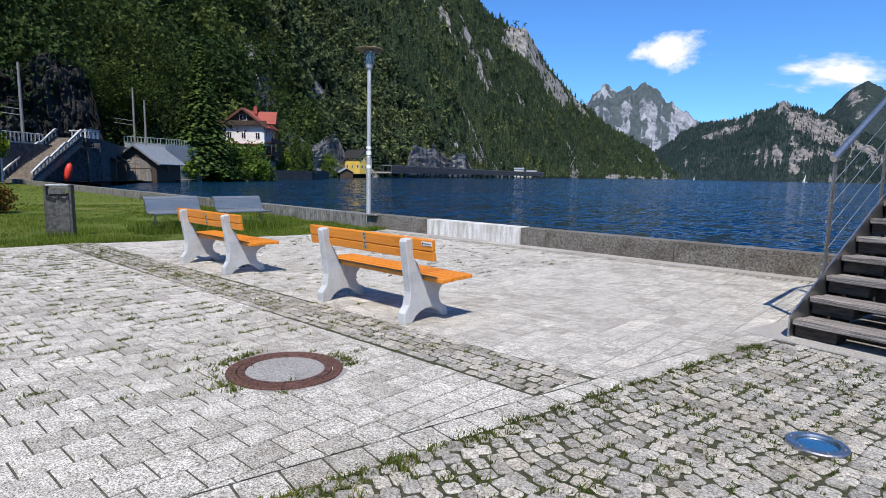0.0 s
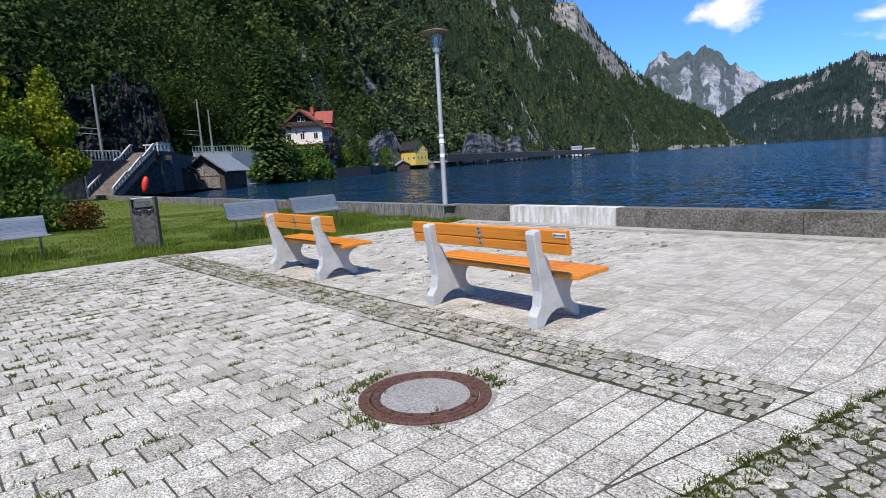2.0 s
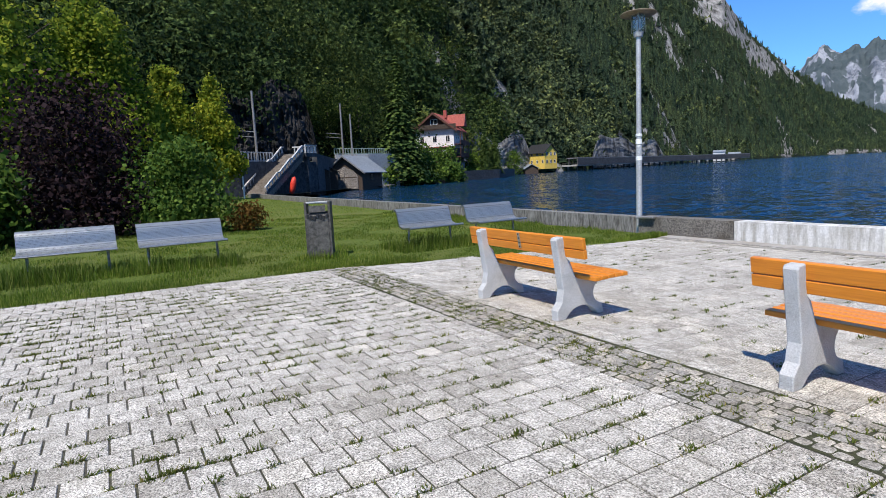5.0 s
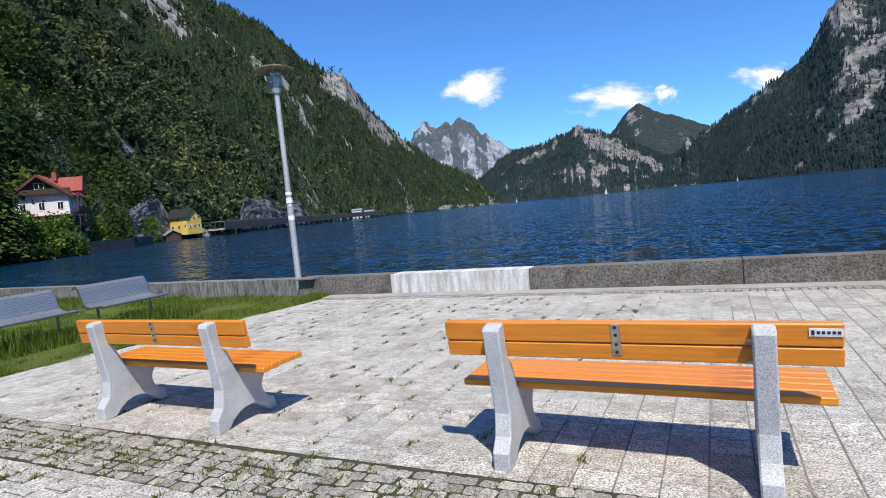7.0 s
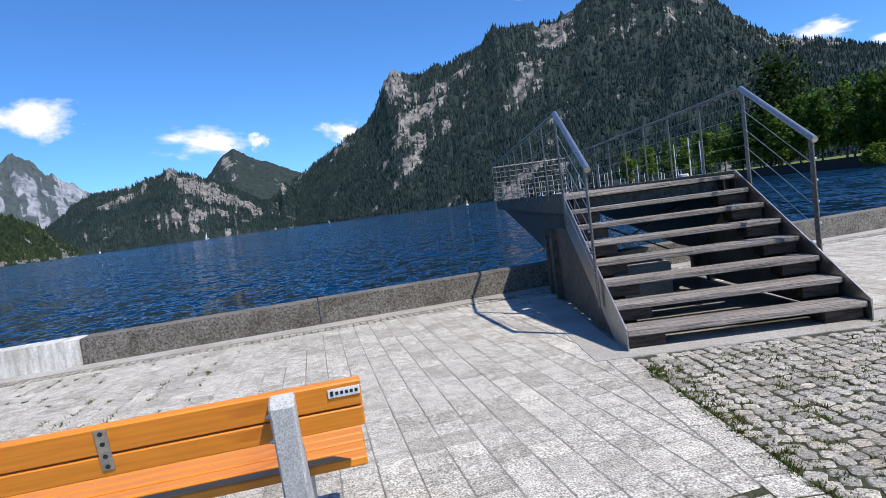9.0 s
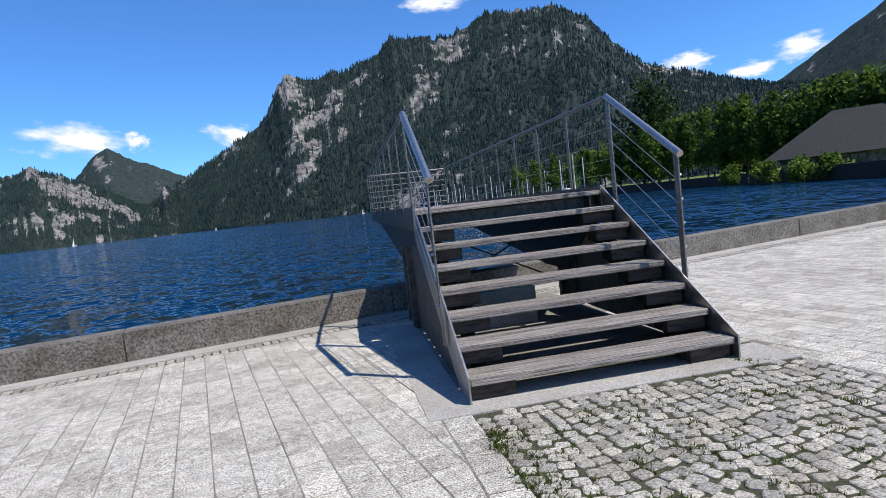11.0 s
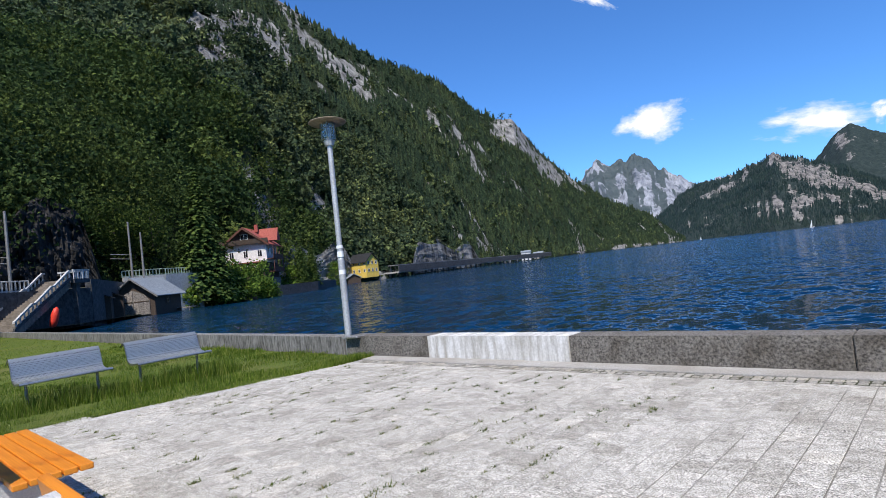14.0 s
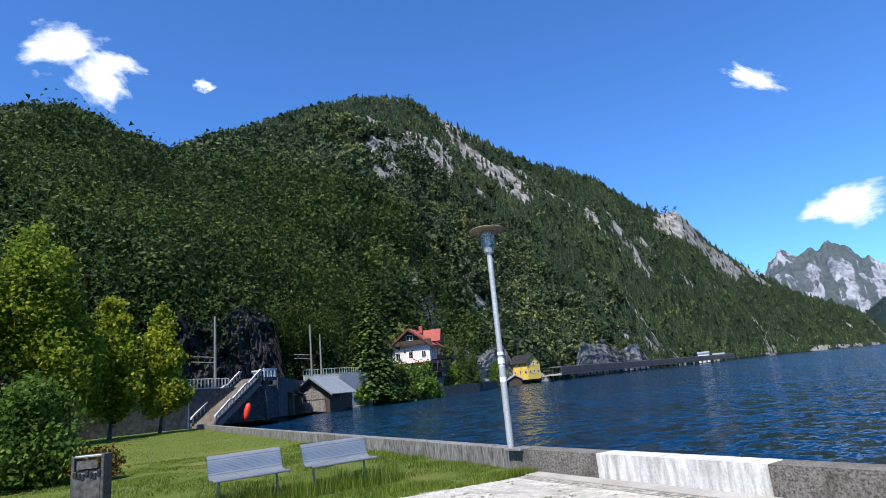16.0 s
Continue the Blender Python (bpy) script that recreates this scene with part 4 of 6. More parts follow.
# ---- perforated steel benches on the lawn ----
def steel_bench(y0, y1, x, group_label):
    ln = y1 - y0
    b = thing("steel_bench", Matrix.Translation((x, y0, gz(y0))), group_label, "bench", "steel benches on the lawn")
    prof = [(-0.10, 0.72), (-0.075, 0.755), (-0.035, 0.78), (0.005, 0.778), (0.04, 0.75), (0.075, 0.70), (0.10, 0.64), (0.12, 0.57), (0.14, 0.51), (0.17, 0.465), (0.22, 0.435), (0.35, 0.415), (0.60, 0.44), (0.63, 0.43), (0.635, 0.41)]
    bm = bmesh.new()
    lo = [bm.verts.new((px, 0.0, pz)) for px, pz in prof]
    hi = [bm.verts.new((px, ln, pz)) for px, pz in prof]
    for i in range(len(prof) - 1):
        bm.faces.new((lo[i], lo[i + 1], hi[i + 1], hi[i]))
    bmesh.ops.solidify(bm, geom=bm.faces[:], thickness=0.006)
    part("seat_shell", bm, M["perforated"], b, "curved shell of shiny perforated sheet")
    for y in (0.006, ln * 0.5, ln - 0.006):
        bm = bmesh.new()
        pts = [(px, pz) for px, pz in prof] + [(px - 0.02, pz - 0.03) for px, pz in reversed(prof)]
        prism(bm, pts, "y", y - 0.006, y + 0.006)
        part("rib", bm, M["steel"], b)
    bm = bmesh.new()
    rod(bm, (0.63, 0, 0.415), (0.63, ln, 0.415), 0.014, 8)
    part("front_rail", bm, M["steel"], b)
    for y in (0.14, ln - 0.14):
        bm = bmesh.new()
        rod(bm, (0.30, y, -0.05), (0.30, y, 0.41), 0.022, 8)
        rod(bm, (0.12, y, 0.40), (0.55, y, 0.40), 0.016, 8)
        part("leg", bm, M["dull_steel"], b)


for y0, y1, x in ((6.35, 7.6, -15.06), (7.98, 9.25, -15.06), (0.0, 1.4, -15.95), (1.72, 3.13, -15.95)):
    steel_bench(y0, y1, x, "shiny perforated steel bench standing in the grass")


# ---- litter bin ----
def litter_bin():
    b = thing("litter_bin", pose(-14.83, 4.68, gz(4.68) - 0.02, 0, 0, 62), "dull steel litter bin with a black bag in the grass", "litter bin")
    bm = boxes(((0, 0, 0.42), (0.40, 0.28, 0.80)), bevel=0.012)
    part("body", bm, M["bin_steel"], b)
    for x in (-0.215, 0.215):
        part("post", boxes(((x, 0, 0.53), (0.045, 0.26, 1.06)), bevel=0.006), M["bin_steel"], b)
    part("lid", boxes(((0, 0, 1.045), (0.40, 0.26, 0.035)), bevel=0.008), M["steel"], b)
    bm = bmesh.new()
    box(bm, (0, 0, 0.83), (0.37, 0.25, 0.10), 0.03)
    for k in range(7):
        box(bm, (-0.17 + k * 0.057, -0.145, 0.80 - 0.02 * (k % 3)), (0.05, 0.02, 0.09), 0.008)
    part("bin_bag", bm, M["black"], b, "black bag folded over the rim")
    part("plate", boxes(((0, -0.142, 0.93), (0.30, 0.006, 0.12))), M["bin_steel"], b)


litter_bin()


# ---- street lamp ----
def street_lamp():
    lp = thing("street_lamp", Matrix.Translation((-13.28, 11.5, gz(11.5))) @ Matrix.Rotation(radians(-1.6), 4, 'Y') @ Matrix.Rotation(radians(-1.6), 4, 'X'), "slim galvanised lamp post with a flat disc shade", "street lamp")
    bm = bmesh.new()
    lathe(bm, [(0.0, -0.3), (0.066, -0.3), (0.066, 1.9), (0.056, 1.93), (0.054, 4.25), (0.09, 4.24), (0.115, 4.34), (0.05, 4.38), (0, 4.38)], 20)
    part("pole", bm, M["pole_steel"], lp, smooth=False)
    for z, h in ((1.6, 0.09), (1.95, 0.11), (2.12, 0.06)):
        bm = bmesh.new()
        lathe(bm, [(0.06, z), (0.0685, z), (0.0685, z + h), (0.06, z + h)], 16)
        part("sticker", bm, M["white_paint"], lp, "faded paper sticker wrapped on the pole")
    bm = bmesh.new()
    lathe(bm, [(0.10, 4.36), (0.125, 4.40), (0.135, 4.66), (0.12, 4.70), (0.115, 4.70), (0.13, 4.65), (0.12, 4.40), (0.095, 4.36)], 20)
    gm, n, l, b = mat("lantern_glass", 0.08)
    b.inputs["Transmission Weight"].default_value = 0.9
    b.inputs["Base Color"].default_value = (0.8, 0.85, 0.85, 1)
    g = part("lantern", bm, gm, lp, "clear glass cylinder")
    g.visible_shadow = False
    bm = bmesh.new()
    lathe(bm, [(0.0, 4.38), (0.05, 4.38), (0.05, 4.6), (0.0, 4.6)], 12)
    part("bulb", bm, M["white_paint"], lp)
    for k in range(4):
        a = math.pi / 4 + k * math.pi / 2
        bm = bmesh.new()
        rod(bm, (0.14 * math.cos(a), 0.14 * math.sin(a), 4.33), (0.14 * math.cos(a), 0.14 * math.sin(a), 4.74), 0.007, 6)
        part("bracket", bm, M["dull_steel"], lp)
    bm = bmesh.new()
    lathe(bm, [(0.0, 4.80), (0.06, 4.79), (0.37, 4.735), (0.385, 4.725), (0.37, 4.715), (0.10, 4.72), (0.0, 4.72)], 40)
    part("shade", bm, M["tan_metal"], lp, "shallow round tan metal disc", smooth=True)
    bm = bmesh.new()
    box(bm, (0.33, -0.12, 0.352), (0.46, 0.26, 0.045), 0.01)
    part("base_plate", bm, M["dull_steel"], lp)


street_lamp()


# ---- manhole cover ----
def manhole():
    mh = thing("manhole_cover", Matrix.Translation((-4.78, 3.34, gz(3.34))) @ Matrix.Rotation(-TILT, 4, "X"), "rusty round manhole cover with a concrete core", "manhole cover")
    bm = bmesh.new()
    lathe(bm, [(0.395, -0.03), (0.395, 0.008), (0.385, 0.012), (0.33, 0.012), (0.325, 0.004), (0.325, -0.03)], 64)
    part("frame", bm, M["rusty"], mh, "outer cast-iron ring")
    bm = bmesh.new()
    lathe(bm, [(0.320, -0.03), (0.320, 0.010), (0.315, 0.013), (0.272, 0.013), (0.268, 0.006), (0.268, -0.03)], 64)
    part("cover_ring", bm, M["rusty"], mh)
    bm = bmesh.new()
    lathe(bm, [(0.267, -0.03), (0.267, 0.006), (0.2, 0.009), (0.0, 0.010)], 64)
    part("core", bm, M["core"], mh, "grey concrete filling")
    bm = bmesh.new()
    lathe(bm, [(0.398, -0.03), (0.398, 0.0), (0.47, -0.002), (0.485, -0.03)], 48)
    part("collar", bm, M["core"], mh, "ring of pale mortar round the frame")
    for k in range(40):
        a = 2 * math.pi * k / 40
        bm = bmesh.new()
        box(bm, (0, 0, 0.014), (0.018, 0.022, 0.006), 0.002)
        part("stud", bm, M["rusty"], mh, at=pose(0.357 * math.cos(a), 0.357 * math.sin(a), 0, 0, 0, math.degrees(a)))
    for k in range(16):
        a = 2 * math.pi * (k + 0.5) / 16
        bm = bmesh.new()
        rod(bm, (0, 0, 0.006), (0, 0, 0.0145), 0.012, 10)
        part("vent_hole", bm, M["black"], mh, at=pose(0.294 * math.cos(a), 0.294 * math.sin(a), 0))


manhole()


# ---- ground spotlight ----
def ground_light():
    g = thing("ground_spotlight", Matrix.Translation((-1.82, 4.65, gz(4.65) + 0.004)), "round ground spotlight with bluish glass set in setts", "spotlight")
    bm = bmesh.new()
    lathe(bm, [(0.148, -0.05), (0.148, 0.012), (0.14, 0.018), (0.105, 0.02), (0.10, 0.008), (0.10, -0.05)], 40)
    part("ring", bm, M["steel"], g, "flat stainless ring")
    gm, n, l, b = mat("blue_glass", 0.05)
    b.inputs["Base Color"].default_value = (0.02, 0.09, 0.20, 1)
    bm = bmesh.new()
    lathe(bm, [(0.099, 0.002), (0.07, 0.014), (0.0, 0.02)], 32)
    part("lens", bm, gm, g, "domed glass lens", smooth=True)
    for k in range(6):
        a = k * math.pi / 3
        bm = bmesh.new()
        rod(bm, (0.123 * math.cos(a), 0.123 * math.sin(a), 0.018), (0.123 * math.cos(a), 0.123 * math.sin(a), 0.024), 0.007, 8)
        part("screw", bm, M["dull_steel"], g)


ground_light()


# ---- stairs and viewing platform ----
def platform_stairs():
    W, RISE, RUN, END = 2.12, 0.175, 0.30, 12.0
    TOP = 8 * RISE
    st = thing("viewing_platform", Matrix.Translation((-2.41, 7.13, 0.0)) @ Matrix.Rotation(radians(-14), 4, "Z"),
               "weathered timber steps up to a steel lookout over the lake", "platform")
    for k in range(7):
        y, z = k * RUN, (k + 1) * RISE
        tr = part("tread", boxes(((W / 2, y + 0.065, z - 0.026), (W - 0.03, 0.142, 0.052)), bevel=0.006), M["old_wood"], st, "grey split timber tread")
        part("plank", boxes(((W / 2 + 0.01, y + 0.222, z - 0.028), (W - 0.05, 0.15, 0.048)), bevel=0.006), M["old_wood"], tr)
        for x in (0.19, W - 0.19):
            part("support_block", boxes(((x, y + 0.16, z - 0.052 - 0.058), (0.34, 0.22, 0.112)), bevel=0.006), M["dark_wood"], tr)
    # far-side sheet, added to keep the sun out from under the steps
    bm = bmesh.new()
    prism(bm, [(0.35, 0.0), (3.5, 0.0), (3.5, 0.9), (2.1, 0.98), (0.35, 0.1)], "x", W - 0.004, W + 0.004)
    part("side_panel", bm, M["dull_steel"], st, "added steel sheet keeping sun from under the steps")
    # near-side sheet, which also darkens the space under the steps
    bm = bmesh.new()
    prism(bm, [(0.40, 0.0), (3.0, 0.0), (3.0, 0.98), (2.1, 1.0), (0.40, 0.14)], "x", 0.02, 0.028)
    part("side_panel", bm, M["bin_steel"], st, "dark added steel sheet keeping sun from under the steps")
    # dark timber here stands in for shade behind the lower steps
    part("rear_sill", boxes(((W / 2, 0.5, 0.05), (W - 0.5, 0.14, 0.10)), bevel=0.01), M["dark_wood"], st)
    for x in (0.0, W):
        bm = bmesh.new()
        s = RISE / RUN
        prism(bm, [(-0.03, 0.0), (-0.03, 0.20), (7 * RUN + 0.02, 0.20 + 7.15 * RISE), (7 * RUN + 0.02, 0.20 + 7.15 * RISE - 0.42), (0.34, 0.0)], "x", x - 0.007, x + 0.007)
        part("stringer", bm, M["steel"], st, "steel side plate")
        bm = bmesh.new()
        prism(bm, [(7 * RUN + 0.022, TOP + 0.03), (END, TOP + 0.03), (END, TOP - 0.14), (3.75, TOP - 0.92), (2.95, TOP - 0.92), (7 * RUN + 0.022, TOP - 0.30)], "x", x - 0.01, x + 0.01)
        bmesh.ops.translate(bm, verts=bm.verts, vec=(0.14 if x == 0 else -0.14, 0, -0.04))
        part("edge_beam", bm, M["shaded_steel"], st, "tapering steel cantilever beam, darkened as shaded underside")
        part("fascia", boxes(((x, (7 * RUN + 0.03 + END) / 2, TOP - 0.09), (0.012, END - 7 * RUN - 0.03, 0.26))), M["bin_steel"], st, "flat steel edge of the deck")
        bm = bmesh.new()
        for y in (3.05, 3.55):
            box(bm, (x, y, 0.46), (0.10, 0.10, 0.98), 0.004)
        box(bm, (x, 3.3, 0.42), (0.014, 0.42, 0.80))
        part("column", bm, M["bin_steel"], st, "steel column with web plate")
        # handrail: sloping along the steps, level along the deck
        out = -0.03 if x == 0 else 0.03
        bm = bmesh.new()
        pts = [(x + out, 0.60, 1.637), (x + out, 1.87, 2.375), (x + out, END, 2.43)]
        rod(bm, pts[0], pts[1], 0.032, 14)
        bmesh.ops.create_uvsphere(bm, u_segments=12, v_segments=8, radius=0.032, matrix=Matrix.Translation(pts[1]))
        part("handrail", bm, M["steel"], st, "round stainless handrail", smooth=False)
        bm = bmesh.new()
        rod(bm, pts[1], pts[2], 0.021, 12)
        part("deck_rail", bm, M["post_steel"], st, "dull steel rail along the deck")
        for y, lo, hi in ((0.68, 0.28, 1.66), (1.87, 1.06, 2.36)):
            part("rail_post", boxes(((x + out * 1.3, y, (lo + hi) / 2), (0.014, 0.072, hi - lo)), bevel=0.002), M["post_steel"], st)
        for k in range(1, 10):
            y = 1.87 + (END - 1.87) * k / 9
            part("rail_post", boxes(((x + out * 0.6, y, 1.88), (0.012, 0.055, 1.06)), bevel=0.002), M["post_steel"], st)
        for k in range(5):
            f = (k + 0.7) / 5.6
            bm = bmesh.new()
            rod(bm, (x + out, 0.68, 0.42 + 1.2 * f), (x + out, 1.87, 1.12 + 1.2 * f), 0.004, 6)
            rod(bm, (x + out, 1.87, 1.44 + 0.92 * f), (x + out, END, 1.44 + 0.95 * f), 0.0018, 5)
            part("cable", bm, M["steel"], st, "thin steel cable")
        for k in range(5):
            bm = bmesh.new()
            z = 0.62 + 0.21 * k
            rod(bm, (x + out * 1.6, 0.68, z), (x + out * 2.4, 0.68, z), 0.014, 8)
            part("clamp", bm, M["steel"], st)
    for k in range(7):
        bm = bmesh.new()
        z = 1.52 + 0.148 * k
        rod(bm, (0, END, z), (W, END, z), 0.010 if k < 6 else 0.024, 8)
        part("crossbar", bm, M["post_steel"], st)
    n = 68
    for k in range(n):
        y = 7 * RUN + (END - 7 * RUN) * (k + 0.5) / n
        part("deck_plank", boxes(((W / 2, y, TOP - 0.026), (W - 0.03, (END - 7 * RUN) / n - 0.008, 0.05)), bevel=0.004), M["old_wood"], st)
    for y in (2.3, 3.05, 4.6, 6.4, 8.2, 10, 11.8):
        part("cross_beam", boxes(((W / 2, y, TOP - 0.13), (W - 0.03, 0.09, 0.14)), bevel=0.004), M["shaded_steel"], st)
    for a, b in (((0.1, 3.05, 0.25), (W - 0.1, 3.05, 1.2)), ((W - 0.1, 3.05, 0.25), (0.1, 3.05, 1.2))):
        bm = bmesh.new()
        rod(bm, a, b, 0.01, 6)
        part("brace", bm, M["shaded_steel"], st)
    for x in (0.19, W - 0.19):
        bm = bmesh.new()
        prism(bm, [(0.25, 0.05), (2.2, 1.19), (2.2, 1.02), (0.5, 0.03)], "x", x - 0.045, x + 0.045)
        part("carriage", bm, M["dark_wood"], st)
    part("footing", boxes(((0.95, 2.6, 0.15), (0.75, 0.5, 0.5)), bevel=0.02), M["ledge"], st, "pale concrete block under the steps")


platform_stairs()
bm = bmesh.new()
prism(bm, [(2.5, -0.20), (-0.33, -0.20), (-0.34, 0.1), (-0.42, 3.3), (-0.02, 3.3), (-0.02, 0.3), (2.5, 0.3)], "z", -0.03, 0.0045)
tagged(part("step_slab", bm, M["ledge"], at=Matrix.Translation((-2.41, 7.13, gz(7.13))) @ Matrix.Rotation(-TILT, 4, "X") @ Matrix.Rotation(radians(-14), 4, "Z")),
       "pale concrete slab beside the steps", "slab", kind="structure")

# ---- trees ----
def limbs(bm, base, h, r, forks, seed, spread=0.35, start=0.35):
    rr = random.Random(seed)
    pts = [Vector(base)]
    for k in range(1, 5):
        pts.append(Vector(base) + Vector((rr.uniform(-0.02, 0.02) * h, rr.uniform(-0.02, 0.02) * h, h * 0.8 * k / 4)))
    for k in range(4):
        rod(bm, pts[k], pts[k + 1], r * (1 - 0.22 * k), 8, r * (1 - 0.22 * (k + 1)))
    for k in range(forks):
        f = start + (0.9 - start) * k / max(forks - 1, 1)
        a = rr.uniform(0, 6.28)
        p = Vector(base) + Vector((0, 0, h * 0.8 * f))
        q = p + Vector((math.cos(a), math.sin(a), 0.7)) * h * spread * rr.uniform(0.5, 0.9) * (1.1 - f * 0.6)
        rod(bm, p, q, r * 0.35, 6, r * 0.1)


def crown_tree(name, x, y, z, h, wide, leaves, leaf, material, seed, label, low=0.2, cone=0.0, lobes=14, category="tree", group=""):
    """A tapered trunk with limbs, and a crown of loose leaves in uneven tufts."""
    r = np.random.default_rng(seed)
    t = thing(name, Matrix.Translation((x, y, z)), label, category, group)
    bm = bmesh.new()
    limbs(bm, (0, 0, -0.3), h, max(0.035, h * 0.014), 7, seed, wide * 0.5 / h + 0.05, max(low, 0.1))
    part("trunk", bm, M["bark"], t)
    lobes *= 3
    u = r.uniform(0, 1, lobes)
    zc = low + (0.93 - low) * u
    rad = wide / 2 * ((1 - cone * u) * np.sqrt(np.clip(1 - ((u - 0.38) / 0.75) ** 2, 0.05, 1)))
    a = r.uniform(0, 6.28, lobes)
    k0 = r.uniform(0.1, 0.85, lobes)
    c = np.stack([np.cos(a) * rad * k0, np.sin(a) * rad * k0, zc * h], 1)
    s = np.maximum(rad * r.uniform(0.30, 0.62, lobes), wide * 0.08)
    n = int(leaves)
    k = r.choice(lobes, n, p=s ** 2 / (s ** 2).sum())
    d = r.normal(size=(n, 3))
    d /= np.linalg.norm(d, axis=1)[:, None]
    p = c[k] + d * (s[k] * r.random(n) ** 0.4)[:, None] * np.array([1, 1, 0.95])
    p += r.normal(size=p.shape) * wide * 0.035
    e1 = np.cross(d + r.normal(size=d.shape) * 0.7, r.normal(size=d.shape))
    e1 /= np.linalg.norm(e1, axis=1)[:, None]
    e2 = np.cross(d + r.normal(size=d.shape) * 0.7, e1)
    e2 /= np.linalg.norm(e2, axis=1)[:, None]
    w = leaf * r.uniform(0.55, 1.3, (n, 1))
    vs = np.stack([p - e1 * w * 0.5, p - e2 * w * 0.42, p + e1 * w * 0.55, p + e2 * w * 0.42], 1).reshape(-1, 3)
    cr = new("crown", mesh_np("crown", vs, np.arange(4 * n).reshape(-1, 4), material))
    cr.parent = t
    return t


def spruce(x, y, z, h, wide, seed, label, tiers=40):
    """A spruce: whorls of drooping boughs, each a fan of needle tufts."""
    r = np.random.default_rng(seed)
    t = thing("spruce", Matrix.Translation((x, y, z)), label, "tree")
    bm = bmesh.new()
    rod(bm, (0, 0, -0.5), (0, 0, h * 0.97), h * 0.014, 8, 0.02)
    part("trunk", bm, M["bark"], t)
    vs = []
    for k in range(tiers):
        f = (k + 0.5) / tiers
        n = int(19 - 9 * f)
        for j in range(n):
            a = 6.283 * (j + r.uniform(-0.3, 0.3)) / n + k
            ln = wide / 2 * (1 - f) ** 0.8 * r.uniform(0.7, 1.15) + 0.25
            for q in range(13):
                g = (q + r.uniform(0.2, 1.0)) / 13
                c = np.array([math.cos(a) * ln * g, math.sin(a) * ln * g, h * (0.06 + 0.92 * f) - ln * 0.32 * g ** 1.5])
                w = (0.14 + 0.075 * ln * (1 - g * 0.5)) * r.uniform(0.5, 1.4)
                o = np.array([-math.sin(a), math.cos(a), 0]) * w
                u = np.array([math.cos(a), math.sin(a), -0.45]) * w * 1.1
                dz = np.array([0, 0, r.uniform(-0.9, 0.5) * w])
                c = c + r.normal(size=3) * 0.05 * ln
                vs += [c - o + dz, c + u, c + o + dz, c - u * 0.4 + np.array([0, 0, 0.3 * w])]
    vs = np.array(vs)
    cr = new("crown", mesh_np("crown", vs, np.arange(len(vs)).reshape(-1, 4), M["needles"]))
    cr.parent = t


LIME = "yellow-green young lime tree by the retaining wall"
for x, y, h, w, sd in ((-57.5, 6.6, 11.8, 5.6, 1), (-59.0, 10.3, 11.4, 5.0, 2), (-50.5, 1.2, 15.8, 8.0, 3), (-47.0, -4.5, 19.0, 11, 4), (-54, 2.7, 14.8, 7.4, 5)):
    crown_tree("lime_tree", x, y, gz(y), h, w, 15000, 0.28, M["leaf_lime"], sd, LIME, 0.20, 0.62, 26, group="lime trees by the lawn")
crown_tree("purple_shrub", -24.8, 0.6, gz(1), 4.6, 4.8, 11000, 0.135, M["leaf_purple"], 11, "large dark purple-leaved shrub behind the benches", 0.05, 0.1, 22, "shrub")
crown_tree("green_shrub", -23.4, 3.4, gz(3), 2.7, 3.4, 9000, 0.125, M["leaf_green"], 12, "dense green shrub beside the purple one", 0.03, 0.2, 18, "shrub")
crown_tree("green_shrub", -22.6, -1.4, gz(-1), 2.4, 3.2, 4500, 0.17, M["leaf_green"], 13, "dense green shrub under taller trees", 0.03, 0.2, 16, "shrub")
crown_tree("low_shrub", -22.6, 5.0, gz(5), 0.75, 1.5, 1500, 0.10, M["leaf_orange"], 14, "low rust-coloured shrub on the lawn", 0.02, 0.1, 12, "shrub")
crown_tree("tall_tree", -31, -5, gz(-5), 12, 9.5, 16000, 0.26, M["leaf_lime"], 15, "tall yellow-green tree behind the shrubs", 0.18, 0.2, 22)


def bearing(az, d, z=0.0):
    a = radians(az)
    return (EYE0[0] - math.sin(a) * d, EYE0[1] + math.cos(a) * d, z)


spruce(*bearing(65.0, 112, 0.5), 24, 14.0, 31, "tall broad spruce in front of the chalet")
spruce(*bearing(56.2, 150, 0.5), 13, 5, 32, "young dark spruce beside the chalet", 26)
spruce(*bearing(55.2, 155, 0.5), 11, 4.5, 33, "small dark spruce beside the chalet", 24)
for az, d, h, w, sd in ((63.5, 112, 5, 7, 41), (61.5, 118, 6.5, 7, 42), (59.6, 122, 4.2, 6, 43), (57.3, 150, 7, 9, 44), (66.5, 108, 4, 5, 45), (64.6, 118, 8, 7, 46), (53.0, 215, 9, 9, 47), (60.4, 128, 9, 7, 48), (62.6, 124, 8.5, 7.5, 49), (63.3, 122, 7, 6, 50)):
    crown_tree("shore_bush", *bearing(az, d, -0.5), h, w, 1800, 0.5, M["leaf_green"], sd, "rounded green bush on the lake shore", 0.03, 0.2, 12, "bush", "shore bushes")

for k in range(11):
    az = 83.5 - 1.45 * k
    crown_tree("cliff_bush", *bearing(az, 92 + 1.75 * k + 2 * (k % 2), 9.0 + 1.8 * (k % 3)), 5.5 + (k * 7 % 4), 6 + (k * 5 % 3), 2000, 0.32, M["leaf_dark"], 160 + k, "dark bush hanging over the rock face", 0.03, 0.2, 12, "bush", "bushes over the rock face")

